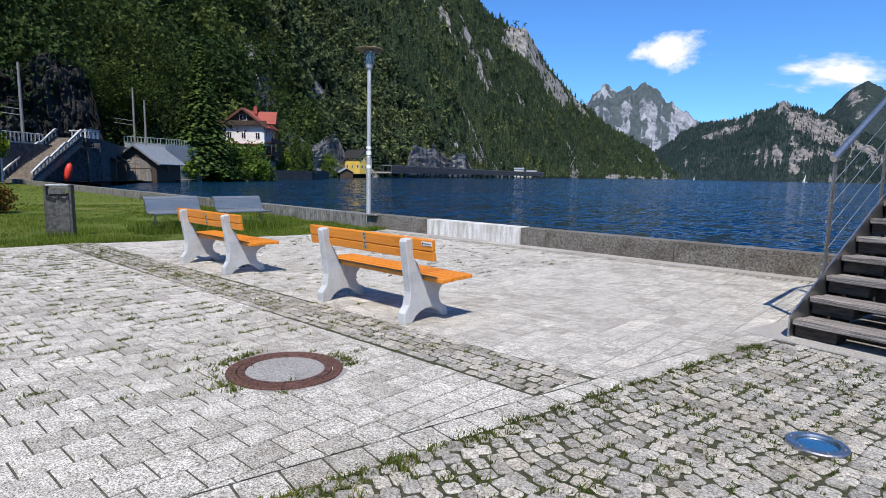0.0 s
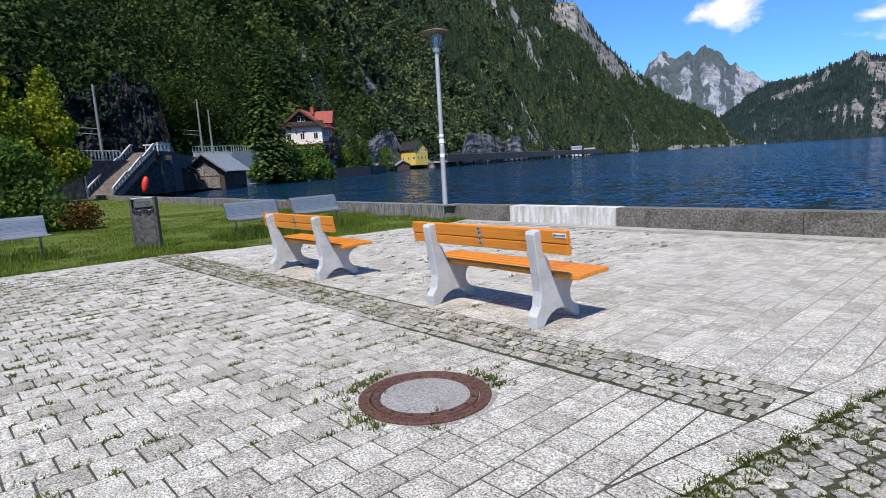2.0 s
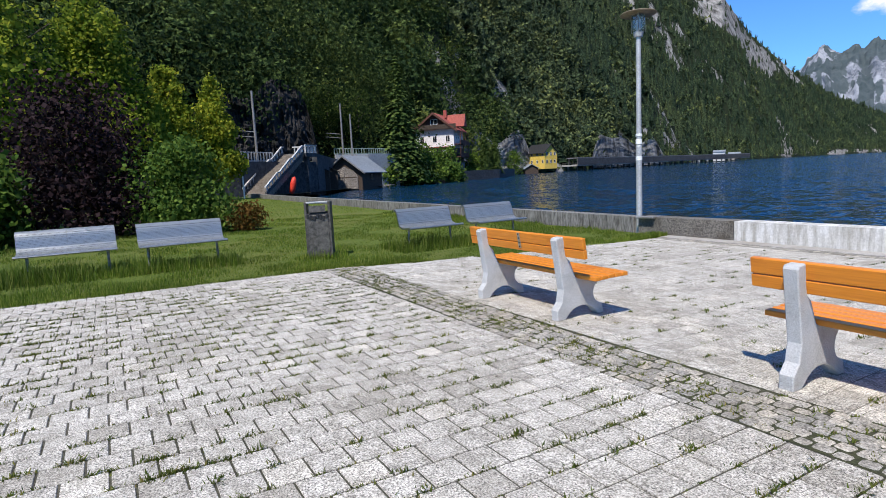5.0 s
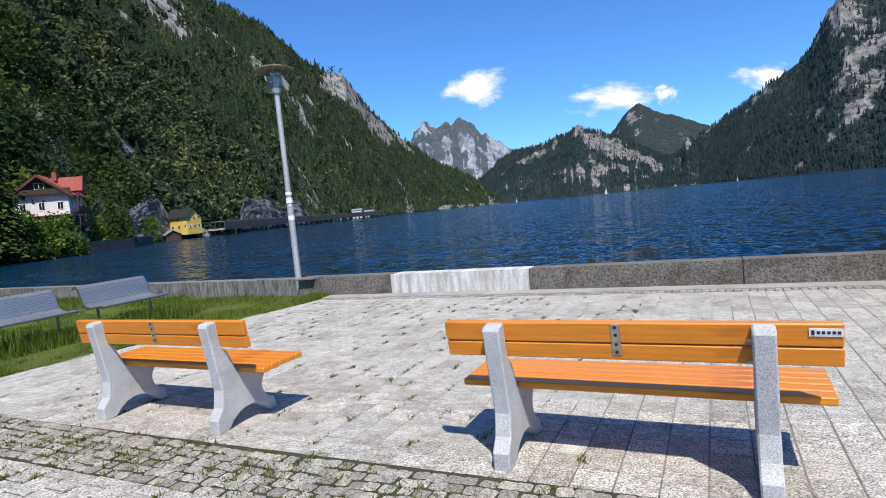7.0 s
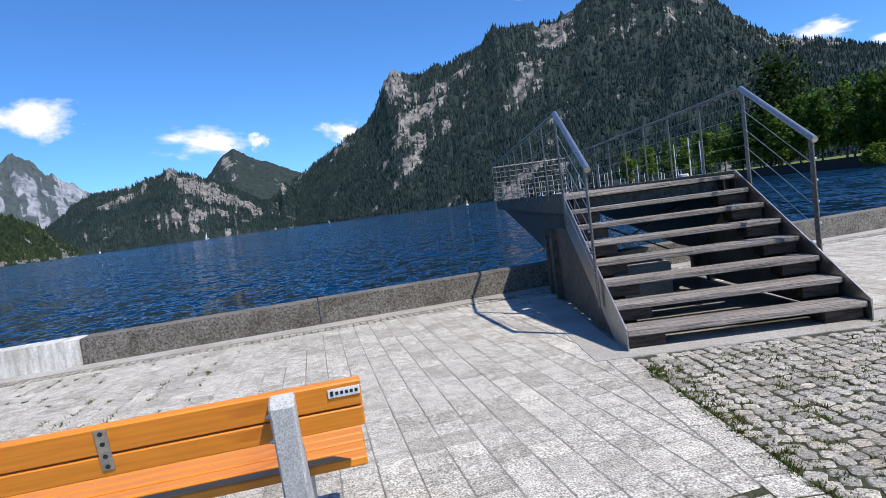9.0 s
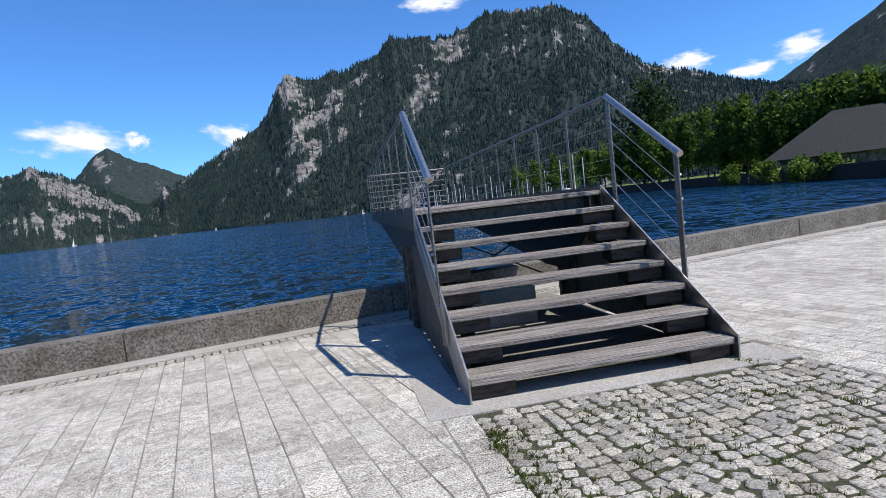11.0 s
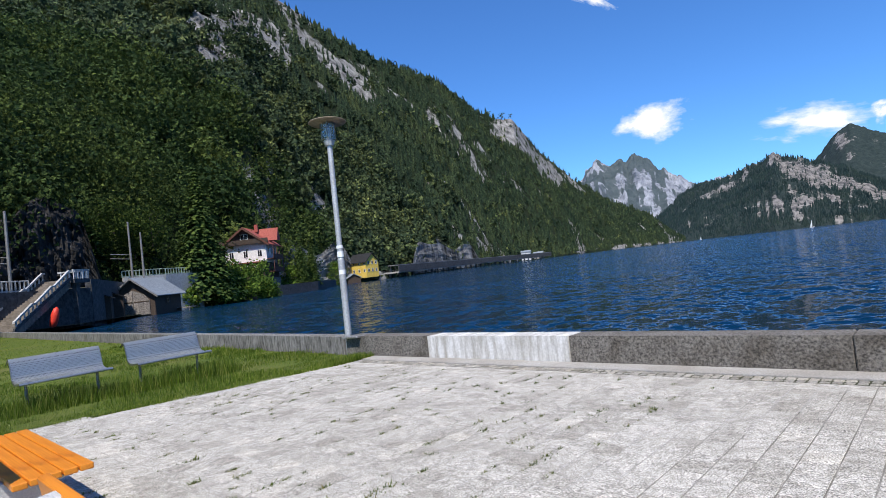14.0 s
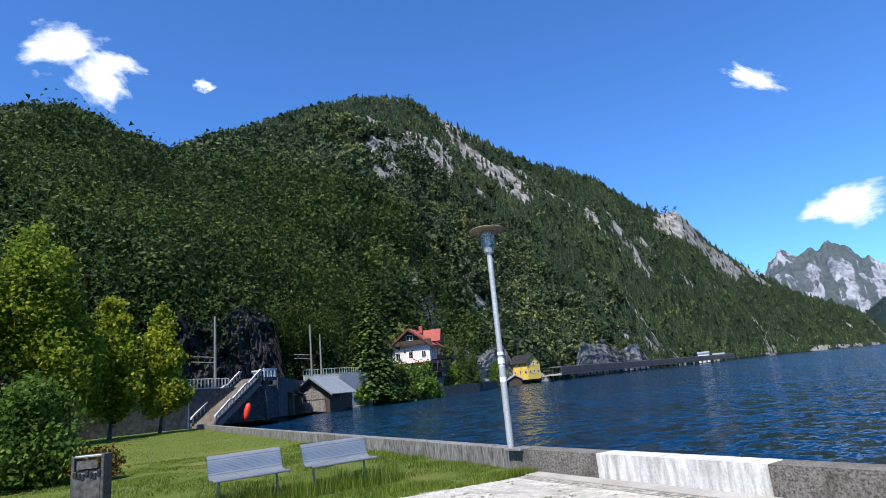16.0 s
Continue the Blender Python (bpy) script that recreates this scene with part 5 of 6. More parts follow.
# ---- terrace, retaining walls ----
def wall_line(name, pts, z0, h, th, material, label, category="retaining wall"):
    w = tagged(new(name), label, category, kind="structure")
    for (x0, y0), (x1, y1) in zip(pts, pts[1:]):
        d = Vector((x1 - x0, y1 - y0, 0))
        bm = bmesh.new()
        prism(bm, [(0, z0), (0, h), (th, h), (th, z0)], "x", 0, d.length)
        part("wall_panel", bm, material, w, at=Matrix.Translation((x0, y0, 0)) @ Matrix.Rotation(math.atan2(d.y, d.x), 4, "Z"))
    return w


# both walls get the masonry colour that holds their shade
wall_line("wall_terrace", [(-60, -30), (-62.5, 2), (-68, 13.6), (-73, 20.5), (-76, 24.5)][::-1], -0.5, 3.6, 0.6, M["dark_stone"], "tall masonry retaining wall behind the trees, coloured as in shade")
wall_line("wall_road", [(-76, 24.5), (-104, 38), (-120, 50), (-131, 64)][::-1], -1.5, 4.6, 0.6, M["dark_stone"], "concrete wall carrying the lakeside road, coloured as in shade")
bm = bmesh.new()
bm.faces.new([bm.verts.new(p) for p in ((-60.5, -30, 3.55), (-63, 2, 3.55), (-68.5, 13.6, 3.55), (-76.5, 24.5, 3.6), (-104, 38.5, 4.55), (-131, 64.5, 4.55), (-150, 62, 4.55), (-100, 20, 3.6), (-85, -30, 3.55))])
tagged(part("terrace", bm, M["bed"]), "road and railway terrace at the foot of the hill", "terrace", kind="structure")
sheet("quay_apron", [(-66, 13.9, -0.08), (-70, 22, -0.1), (-90, 34.5, -0.3), (-112, 52, -0.4), (-125, 70, -0.3), (-150, 60, -0.3), (-80, 10, -0.08)], M["bed"],
      "narrow dark shore strip below the road", "shore")

wall_line("wall_bridge", [bearing(71.6, 101)[:2], bearing(68.4, 104)[:2], bearing(65.4, 110)[:2]][::-1], -1.5, 5.4, 0.5, M["plaster_grey"], "pale plastered wall of the lakeside road behind the boathouse")


def fence_run(name, a, b, n, h, label, mt):
    f = thing(name, Matrix.Translation(a), label, "railing", "terrace railings")
    d = Vector(b) - Vector(a)
    for z in (h, 0.12):
        bm = bmesh.new()
        rod(bm, Vector((0, 0, z)), d + Vector((0, 0, z)), 0.06, 6)
        part("rail", bm, mt, f)
    for k in range(n + 1):
        p = d * (k / n)
        part("baluster", boxes(((p.x, p.y, p.z + h / 2), (0.12, 0.12, h))), mt, f)


fence_run("terrace_railing", (-62.6, 2, 3.6), (-68.0, 13.6, 3.6), 26, 1.05, "pale concrete railing along the terrace edge", M["plaster_pale"])
fence_run("terrace_railing", (-68.0, 13.6, 3.6), (-71.5, 18.4, 3.6), 12, 1.05, "pale concrete railing along the terrace edge", M["plaster_pale"])
fence_run("terrace_railing", (-104, 38, 4.6), (-120, 50, 4.6), 20, 1.0, "pale railing on the road above the boathouse", M["dull_steel"])

fence_run("terrace_railing", bearing(71.6, 101.3, 5.4), bearing(68.4, 104.3, 5.4), 12, 1.0, "pale green railing on the road wall behind the boathouse", M["green_paint"])
fence_run("terrace_railing", bearing(68.4, 104.3, 5.4), bearing(65.4, 110.3, 5.4), 14, 1.0, "pale green railing on the road wall behind the boathouse", M["green_paint"])


def shore_stairs():
    """Flight of concrete stairs from the lawn's end up to the terrace."""
    L, RISE, W, N = 8.4, 4.5, 2.7, 26
    a = math.degrees(math.atan2(6.2, -5.8)) - 90
    st = thing("shore_stairs", pose(-66.3, 14.9, -0.05, 0, 0, a), "long concrete stairs with pale solid railings", "stairs")
    for k in range(N):
        part("step", boxes(((0, L * (k + 0.5) / N, RISE * (k + 0.5) / N - 0.35), (W - 0.3, L / N + 0.02, RISE / N + 0.7))), M["stair_stone"], st)
    for x in (-W / 2, W / 2):
        for k in range(3):
            y0, y1 = L * k / 3, L * (k + 1) / 3
            z0, z1 = RISE * k / 3, RISE * (k + 1) / 3
            bm = bmesh.new()
            prism(bm, [(y0, z0 + 0.95), (y1 - 0.35, z1 + 0.95), (y1, z1 + 0.95), (y1, z1 + 0.78), (y1 - 0.3, z1 + 0.78), (y0, z0 + 0.78)], "x", x - 0.1, x + 0.1)
            rail = part("handrail", bm, M["plaster_pale"], st)
            bm = bmesh.new()
            prism(bm, [(y0, z0 + 0.05), (y0, z0 + 0.35), (y1, z1 + 0.35), (y1, z1 + 0.05)], "x", x - 0.09, x + 0.09)
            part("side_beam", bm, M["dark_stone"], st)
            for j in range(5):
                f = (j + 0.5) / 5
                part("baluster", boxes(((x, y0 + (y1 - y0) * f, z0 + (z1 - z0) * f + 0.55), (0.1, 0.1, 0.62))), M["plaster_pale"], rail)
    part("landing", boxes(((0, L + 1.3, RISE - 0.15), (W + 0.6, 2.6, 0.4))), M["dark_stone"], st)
    bm = boxes(((W / 2 + 0.2, L + 1.3, RISE + 0.95), (0.16, 2.6, 0.16)), ((0, L + 2.6, RISE + 0.95), (W + 0.6, 0.16, 0.16)))
    for k in range(7):
        box(bm, (W / 2 + 0.2, L + 0.1 + 0.4 * k, RISE + 0.5), (0.1, 0.1, 0.9))
        box(bm, (-W / 2 + 0.45 * k, L + 2.6, RISE + 0.5), (0.1, 0.1, 0.9))
    part("parapet", bm, M["plaster_pale"], st)
    part("pier", boxes(((W / 2 - 0.2, L + 0.9, RISE / 2 - 0.3), (0.5, 0.5, RISE))), M["dark_stone"], st)


shore_stairs()


def lifebuoy_boat():
    c = thing("red_canoe", pose(*bearing(76.9, 66.0, -0.1), 0, 14, 60), "bright red plastic canoe leaning by the stairs", "canoe")
    bm = bmesh.new()
    lathe(bm, [(0.0, 0.0), (0.28, 0.15), (0.36, 0.6), (0.36, 1.2), (0.24, 1.8), (0.0, 2.0)], 14)
    part("hull", bm, M["red"], c, smooth=True)


lifebuoy_boat()


def gable_house(name, m, w, ln, wall_h, ridge_h, over, wall_m, roof_m, label, category, roof_t=0.25):
    """Walls with a gable at -y and +y, roof ridge along y; returns the thing."""
    h = thing(name, m, label, category)
    bm = bmesh.new()
    prism(bm, [(-w / 2, -1.0), (w / 2, -1.0), (w / 2, wall_h), (0, ridge_h - 0.1), (-w / 2, wall_h)], "y", 0, ln)
    part("wall", bm, wall_m, h)
    s = (ridge_h - wall_h) / (w / 2)
    for sg in (-1, 1):
        bm = bmesh.new()
        e = w / 2 + over
        prism(bm, [(0, ridge_h), (sg * e, wall_h - s * over), (sg * e, wall_h - s * over + roof_t), (0, ridge_h + roof_t)], "y", -over, ln + over)
        part("roof", bm, roof_m, h)
    return h


def window(parent, x, y, z, w, h, face="y", trim=None):
    """A window on a wall facing -y, or on one facing +x."""
    fm = trim or M["white_paint"]
    t = 0.05
    rot = Matrix.Identity(4) if face == "y" else Matrix.Rotation(radians(90), 4, "Z")
    bm = boxes(((0, 0, h / 2), (w + 0.2, t, 0.1)), ((0, 0, -h / 2), (w + 0.2, t, 0.1)), ((-w / 2, 0, 0), (0.1, t, h)), ((w / 2, 0, 0), (0.1, t, h)), ((0, 0, 0), (0.06, t, h)))
    win = part("window", bm, fm, parent, at=Matrix.Translation((x, y, z)) @ rot)
    part("pane", boxes(((0, 0.01, 0), (w, 0.02, h))), M["pane_dark"], win)


def chalet():
    h = gable_house("chalet", Matrix.Translation(bearing(61.2, 138, 1.8)) @ Matrix.Rotation(radians(44), 4, "Z"), 9.4, 9, 10.0, 13.6, 1.0, M["plaster"], M["red_roof"],
                    "white chalet with a red roof and timber balconies", "house")
    gb = bmesh.new()
    prism(gb, [(-4.75, 9.9), (4.75, 9.9), (0, 13.5)], "y", -0.14, -0.02)
    part("gable_boarding", gb, M["brown_wood"], h, "dark timber gable")
    for z, d in ((9.95, 0.9),):
        bal = part("balcony", boxes(((0, -d / 2 - 0.02, z), (11.0, d, 0.18)), ((0, -d, z + 0.55), (11.0, 0.08, 0.9))), M["dark_wood"], h, "dark timber balcony")
    part("porch_roof", boxes(((0, -1.2, 5.6), (10.0, 2.4, 0.16))), M["red_roof"], h, "low red porch roof")
    part("porch", boxes(((0, -1.0, 2.4), (9.0, 1.8, 5.2))), M["dark_wood"], h, "glazed timber porch")
    for x in (-3.2, 0, 3.2):
        window(h, x, -0.06, 7.6, 1.0, 1.5)
        window(h, x, -1.96, 4.0, 1.6, 1.5)
    window(h, 0, -0.2, 11.6, 1.6, 1.2)
    for y in (2, 4.5, 7):
        for z in (4.0, 8.2):
            window(h, 4.73, y, z, 1.0, 1.4, "x")
    for sg in (-1, 1):
        bm = bmesh.new()
        prism(bm, [(0, 13.9), (sg * 5.8, 9.46), (sg * 5.8, 8.96), (0, 13.3)], "y", -1.12, -1.01)
        part("bargeboard", bm, M["brown_wood"], h, "dark red-brown bargeboard")
    for z in (3.2, 6.2):
        bal = part("balcony", boxes(((5.5, 4.5, z), (1.5, 9.0, 0.16)), ((6.2, 4.5, z + 0.55), (0.08, 9.0, 0.95))), M["brown_wood"], h, "timber balcony along the side")
        for y in (0.4, 3.1, 5.8, 8.6):
            part("post", boxes(((6.2, y, z + 1.5), (0.16, 0.16, 3.0))), M["brown_wood"], bal)
    part("chimney", boxes(((1.5, 5, 13.8), (0.8, 0.8, 1.8))), M["red_roof"], h)
    bm = bmesh.new()
    prism(bm, [(-1.5, 10.6), (1.5, 10.6), (0, 13.6)], "x", 1.0, 6.4)
    part("dormer", bm, M["red_roof"], h, at=Matrix.Translation((0, 5.5, 0)))
    part("timber_cladding", boxes(((0, 4.5, 3.6), (9.56, 9.16, 3.6))), M["dark_wood"], h, "brown timber cladding of the lower storey")
    part("plinth", boxes(((0, 4.5, 0.2), (9.9, 9.6, 3.4))), M["stone"], h)


chalet()
yh = gable_house("yellow_house", Matrix.Translation(bearing(49.4, 232, 1.9)) @ Matrix.Rotation(radians(95), 4, "Z"), 7, 10, 5.6, 8.6, 0.6, M["yellow"], M["dark_roof"],
                 "yellow plastered house with a grey roof by the shore", "house")
for x in (-2.4, 0, 2.4):
    for z in (2.2, 5.2):
        window(yh, x * 0.9, -0.06, z - 0.3, 0.9, 1.2)
for y in (2, 5, 8, 10.5):
    for z in (2.2, 5.2):
        window(yh, -3.55, y - 1, z - 0.3, 0.9, 1.2, "x")
gable_house("boat_shed", Matrix.Translation(bearing(51.3, 222, -0.6)) @ Matrix.Rotation(radians(60), 4, "Z"), 5, 9, 2.0, 3.4, 0.5, M["dark_wood"], M["slate_roof"],
            "low grey-roofed shed at the waterline", "shed")


def boathouse():
    m = Matrix.Translation(bearing(70.9, 93, WATER + 0.2)) @ Matrix.Rotation(radians(44), 4, "Z")
    b = gable_house("boathouse", m, 6.0, 8.5, 3.0, 5.3, 0.7, M["dark_wood"], M["slate_roof"], "dark timber boathouse with a sheet-metal roof", "boathouse", 0.12)
    for sg in (-1, 1):
        bm = bmesh.new()
        prism(bm, [(sg * 0.03, 0.0), (sg * 2.3, 0.0), (sg * 2.3, 2.0), (sg * 1.6, 2.9), (sg * 0.03, 3.6)], "y", -0.16, -0.03)
        d = part("door", bm, M["old_wood"], b, "weathered grey plank door")
        for k in range(6):
            x = sg * (0.22 + 0.36 * k)
            part("board", boxes(((x, -0.18, 1.2), (0.30, 0.03, 2.3))), M["old_wood"], d)
        part("brace", boxes(((sg * 1.15, -0.205, 1.9), (2.1, 0.03, 0.16))), M["dark_wood"], d)
    for sg in (-1, 1):
        bm = bmesh.new()
        prism(bm, [(0, 5.42), (sg * 3.75, 2.55), (sg * 3.75, 2.3), (0, 5.14)], "y", -0.76, -0.70)
        part("bargeboard", bm, M["dull_steel"], b, "pale bargeboard")
    window(b, 3.05, 4, 1.8, 1.2, 1.0, "x", M["dark_wood"])
    for x in (-2.9, 2.9):
        bm = bmesh.new()
        rod(bm, (x, 0.1, -2.0), (x, 0.1, 0.5), 0.14, 8)
        part("pile", bm, M["dark_wood"], b)


boathouse()
for az, d, w, hh in ((74.2, 82, 4.5, 2.6), (73.0, 88, 4.0, 2.6)):
    gable_house("lakeside_hut", Matrix.Translation(bearing(az, d, -0.2)) @ Matrix.Rotation(radians(70), 4, "Z"), w, 4, hh, hh + 1.0, 0.4, M["dark_wood"], M["dark_roof"],
                "small dark timber hut under the road", "hut", 0.1)
jt = thing("jetty", pose(*bearing(67.0, 98, WATER + 0.5), 0, 0, 30), "short pale wooden jetty beside the boathouse", "jetty")
part("deck", boxes(((0, 0, 0), (3.5, 1.4, 0.12))), M["old_wood"], jt)
for x in (-1.5, 1.5):
    part("pile", boxes(((x, -0.5, -0.8), (0.15, 0.15, 1.8))), M["old_wood"], jt)
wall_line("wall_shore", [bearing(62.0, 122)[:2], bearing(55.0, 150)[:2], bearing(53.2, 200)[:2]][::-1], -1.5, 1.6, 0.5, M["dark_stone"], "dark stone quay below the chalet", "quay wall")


def mast(az, d, top, base, arm, label):
    x, y, _ = bearing(az, d)
    p = thing("catenary_mast", Matrix.Translation((x, y, base)), label, "mast", "railway masts")
    bm = bmesh.new()
    rod(bm, (0, 0, -1), (0, 0, top - base), 0.19, 8, 0.14)
    part("post", bm, M["dull_steel"], p)
    if arm:
        bm = bmesh.new()
        for z in (0.45, 0.38):
            rod(bm, (0, 0, (top - base) * z), (-0.6 * arm, -2.6 * arm, (top - base) * (z + 0.03)), 0.05, 6)
        part("arm", bm, M["dull_steel"], p)


mast(79.4, 76, 12.6, 3.5, 1, "grey railway mast with bracket arms")
mast(70.8, 98, 13.6, 4.5, 1, "grey railway mast with bracket arms")
mast(69.9, 99, 12.0, 4.5, 0, "plain grey railway mast on the terrace")
bm = bmesh.new()
rod(bm, (0, 0, -0.3), (0, 0, 4.2), 0.07, 8)
tagged(part("white_pole", bm, M["white_paint"], at=Matrix.Translation((-61.6, 12.9, gz(13)))), "thin white pole at the end of the lawn", "pole")

# ---- lakeside causeway ----
cw = thing("causeway", Matrix.Translation((0, 0, 0)), "long low concrete road gallery along the shore", "causeway")
pts = [bearing(az, d) for az, d in ((47.6, 245), (44, 285), (40.5, 340), (37, 405), (34.2, 470), (32.0, 520))]
for a, b in zip(pts, pts[1:]):
    d = Vector(b) - Vector(a)
    m = Matrix.Translation(a) @ Matrix.Rotation(math.atan2(d.y, d.x), 4, "Z")
    seg = part("deck", boxes(((d.length / 2, 0, 1.7), (d.length, 7, 0.7))), M["ledge"], cw, at=m)
    part("railing", boxes(((d.length / 2, 3.4, 2.75), (d.length, 0.08, 0.12)), ((d.length / 2, 3.4, 2.4), (d.length, 0.06, 0.10))), M["dull_steel"], seg)
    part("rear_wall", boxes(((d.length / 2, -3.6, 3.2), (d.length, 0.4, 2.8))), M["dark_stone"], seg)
    part("roof_edge", boxes(((d.length / 2, -1.2, 4.75), (d.length, 5.2, 0.35))), M["stone"], seg)
    for k in range(int(d.length / 5)):
        part("column", boxes(((2.5 + k * 5, 1.2, 3.3), (0.5, 0.5, 2.6))), M["stone"], seg)
    for k in range(int(d.length / 9)):
        part("pier", boxes(((4.5 + k * 9, 2.6, 0.1), (0.9, 0.7, 2.8))), M["stone"], seg)
for az, d, w, hh, mt in ((33.6, 505, 9, 6, "plaster"), (32.4, 520, 12, 4, "ledge")):
    gable_house("station_hut", Matrix.Translation(bearing(az, d, 1.0)) @ Matrix.Rotation(radians(120), 4, "Z"), w, 8, hh, hh + 1.2, 0.5, M[mt], M["slate_roof"],
                "small pale building at the end of the gallery", "building")

# ---- marina and park shore ----
sheet("park_shore", [bearing(-64, 62, -0.25), bearing(-52, 93, -0.25), bearing(-42, 132, -0.25), bearing(-36, 185, -0.25), bearing(-30, 290, -0.25), bearing(-21, 420, -0.25),
                     bearing(-21, 900, -0.25), bearing(-64, 900, -0.25), (400, 11.6, -0.25), (90, 11.6, -0.25)], M["lawn"], "grassy park shore beyond the bay", "shore")
wall_line("wall_park", [bearing(a, d)[:2] for a, d in ((-64, 62), (-52, 93), (-42, 132), (-36, 185), (-30, 290), (-21, 420))][::-1], -1.5, 0.9, 0.5, M["dark_wood"],
          "dark quay wall of the park", "quay wall")
row = [(-31.5, 215, 13), (-33.2, 200, 13.5), (-35, 192, 14), (-36.6, 175, 13), (-38.2, 162, 13.5), (-39.7, 152, 13), (-41.2, 145, 14), (-42.6, 140, 13.5), (-44.0, 133, 13.5), (-45.6, 127, 14), (-47.1, 122, 14.5),
       (-48.8, 118, 15), (-50.5, 113, 14.5), (-52.2, 110, 14.5), (-54, 107, 14), (-55.8, 104, 14.5), (-57.5, 101, 14), (-59.2, 98, 14), (-61, 96, 14), (-63, 95, 14)]
for k, (az, d, h) in enumerate(row):
    crown_tree("park_tree", *bearing(az, d, -0.2), h, 6.6, 1900, 0.62, M["leaf_green"], 100 + k, "leafy round park tree on the quay", 0.22, 0.15, 14, "tree", "park trees")
for k, (az, d, h, w) in enumerate(((-44.6, 142, 28, 15), (-51, 150, 17, 11), (-56, 140, 16, 10))):
    crown_tree("tall_park_tree", *bearing(az, d, -0.2), h, w, 4200, 0.85, M["leaf_dark"], 130 + k, "tall dark park tree standing above the others", 0.12, 0.25, 24)
hall = thing("park_hall", Matrix.Translation(bearing(-62.2, 92, -0.2)) @ Matrix.Rotation(radians(-55), 4, "Z"), "low hall with a wide dark hipped roof in the park", "hall")
part("wall", boxes(((0, 0, 1.4), (24, 14, 3.0))), M["stone"], hall)
bm = bmesh.new()
low = [bm.verts.new(p) for p in ((-14, -9, 2.3), (14, -9, 2.3), (14, 9, 2.3), (-14, 9, 2.3))]
top = [bm.verts.new(p) for p in ((-6, 0, 8.0), (6, 0, 8.0))]
for f in ((low[0], low[1], top[1], top[0]), (low[1], low[2], top[1]), (low[2], low[3], top[0], top[1]), (low[3], low[0], top[0]), tuple(low[::-1])):
    bm.faces.new(f)
part("roof", bm, M["dark_roof"], hall)
for x in (-8, -4, 0, 4, 8):
    window(hall, x, -7.06, 1.5, 1.6, 1.2, "y", M["dark_wood"])
for k, (az, d) in enumerate(((-53.6, 80), (-56, 76), (-58.5, 74), (-50.8, 90))):
    crown_tree("park_bush", *bearing(az, d, -0.2), 2.4, 3.4, 700, 0.36, M["leaf_green"], 150 + k, "green bush at the edge of the park", 0.04, 0.1, 8, "bush", "park bushes")


def sail_boat(x, y, s, label, sail, cover, turn):
    b = thing("sailing_boat", pose(x, y, WATER, 0, 0, turn), label, "boat", "boats on the lake")
    bm = bmesh.new()
    prism(bm, [(-3 * s, 0.75 * s), (-2.8 * s, -0.1), (2.2 * s, -0.1), (3.4 * s, 0.95 * s)], "y", -0.9 * s, 0.9 * s, 0.2 * s)
    part("hull", bm, M["hull"], b)
    bm = bmesh.new()
    rod(bm, (0.4 * s, 0, 0.5 * s), (0.4 * s, 0, 10.5 * s), 0.14 * s, 6)
    part("mast", bm, M["hull"], b)
    if sail:
        bm = bmesh.new()
        prism(bm, [(0.3 * s, 1.3 * s), (0.3 * s, 9.2 * s), (-1.3 * s, 4.5 * s), (-2.7 * s, 1.4 * s)], "y", -0.02, 0.02)
        part("sail", bm, M["white_paint"], b, "white mainsail")
    else:
        part("cover", boxes(((-1.0 * s, 0, 1.15 * s), (3.2 * s, 0.5 * s, 0.45 * s)), bevel=0.12 * s), cover, b)


rs = random.Random(5)
for k in range(34):
    az = -21.5 - 16.5 * (k + rs.random()) / 34
    d = 150 + 230 * max(0.0, (az + 38) / 17) + rs.uniform(-14, 10)
    x, y, _ = bearing(az, d)
    sail_boat(x, y, rs.uniform(0.75, 1.15), "moored sailing boat with bare mast in the marina", False, (M["tarp_blue"], M["hull"], M["tarp_blue"], M["white_paint"])[k % 4], rs.uniform(0, 360))
for az, d, s in ((-15.7, 900, 1.0), (9.4, 1500, 1.6), (-1.9, 1400, 0.9), (18.0, 1600, 0.9)):
    x, y, _ = bearing(az, d)
    sail_boat(x, y, s, "small white sailing boat far out on the lake", True, M["hull"], 40)
mb = thing("motor_boat", pose(*bearing(-36.2, 168, WATER), 0, 0, 60), "white motor boat moored at the quay", "boat")
bm = bmesh.new()
prism(bm, [(-4.5, 1.2), (-4.2, -0.1), (3.2, -0.1), (5.0, 1.5)], "y", -1.5, 1.5, 0.3)
part("hull", bm, M["hull"], mb)
part("cabin", boxes(((-0.8, 0, 1.9), (3.6, 2.2, 1.2)), bevel=0.25), M["hull"], mb)

# ---- grass and weeds ----
def blades(name, pos, h, lean, width, material, label, category):
    n = len(pos)
    a = rng.uniform(0, 6.283, n)
    side = np.stack([np.cos(a), np.sin(a), np.zeros(n)], 1) * (width * rng.uniform(0.6, 1.3, n))[:, None]
    tip = pos + np.stack([np.cos(a + 1.5) * lean * h, np.sin(a + 1.5) * lean * h, h], 1)
    vs = np.stack([pos - side, pos + side, tip], 1).reshape(-1, 3)
    ob = new(name, mesh_np(name, vs, np.arange(3 * n).reshape(-1, 3), material))
    return tagged(ob, label, category, kind="stuff")


def edge_x(y):
    ys = [p[1] for p in LAWN[:6]]
    return np.interp(y, ys, [p[0] for p in LAWN[:6]])


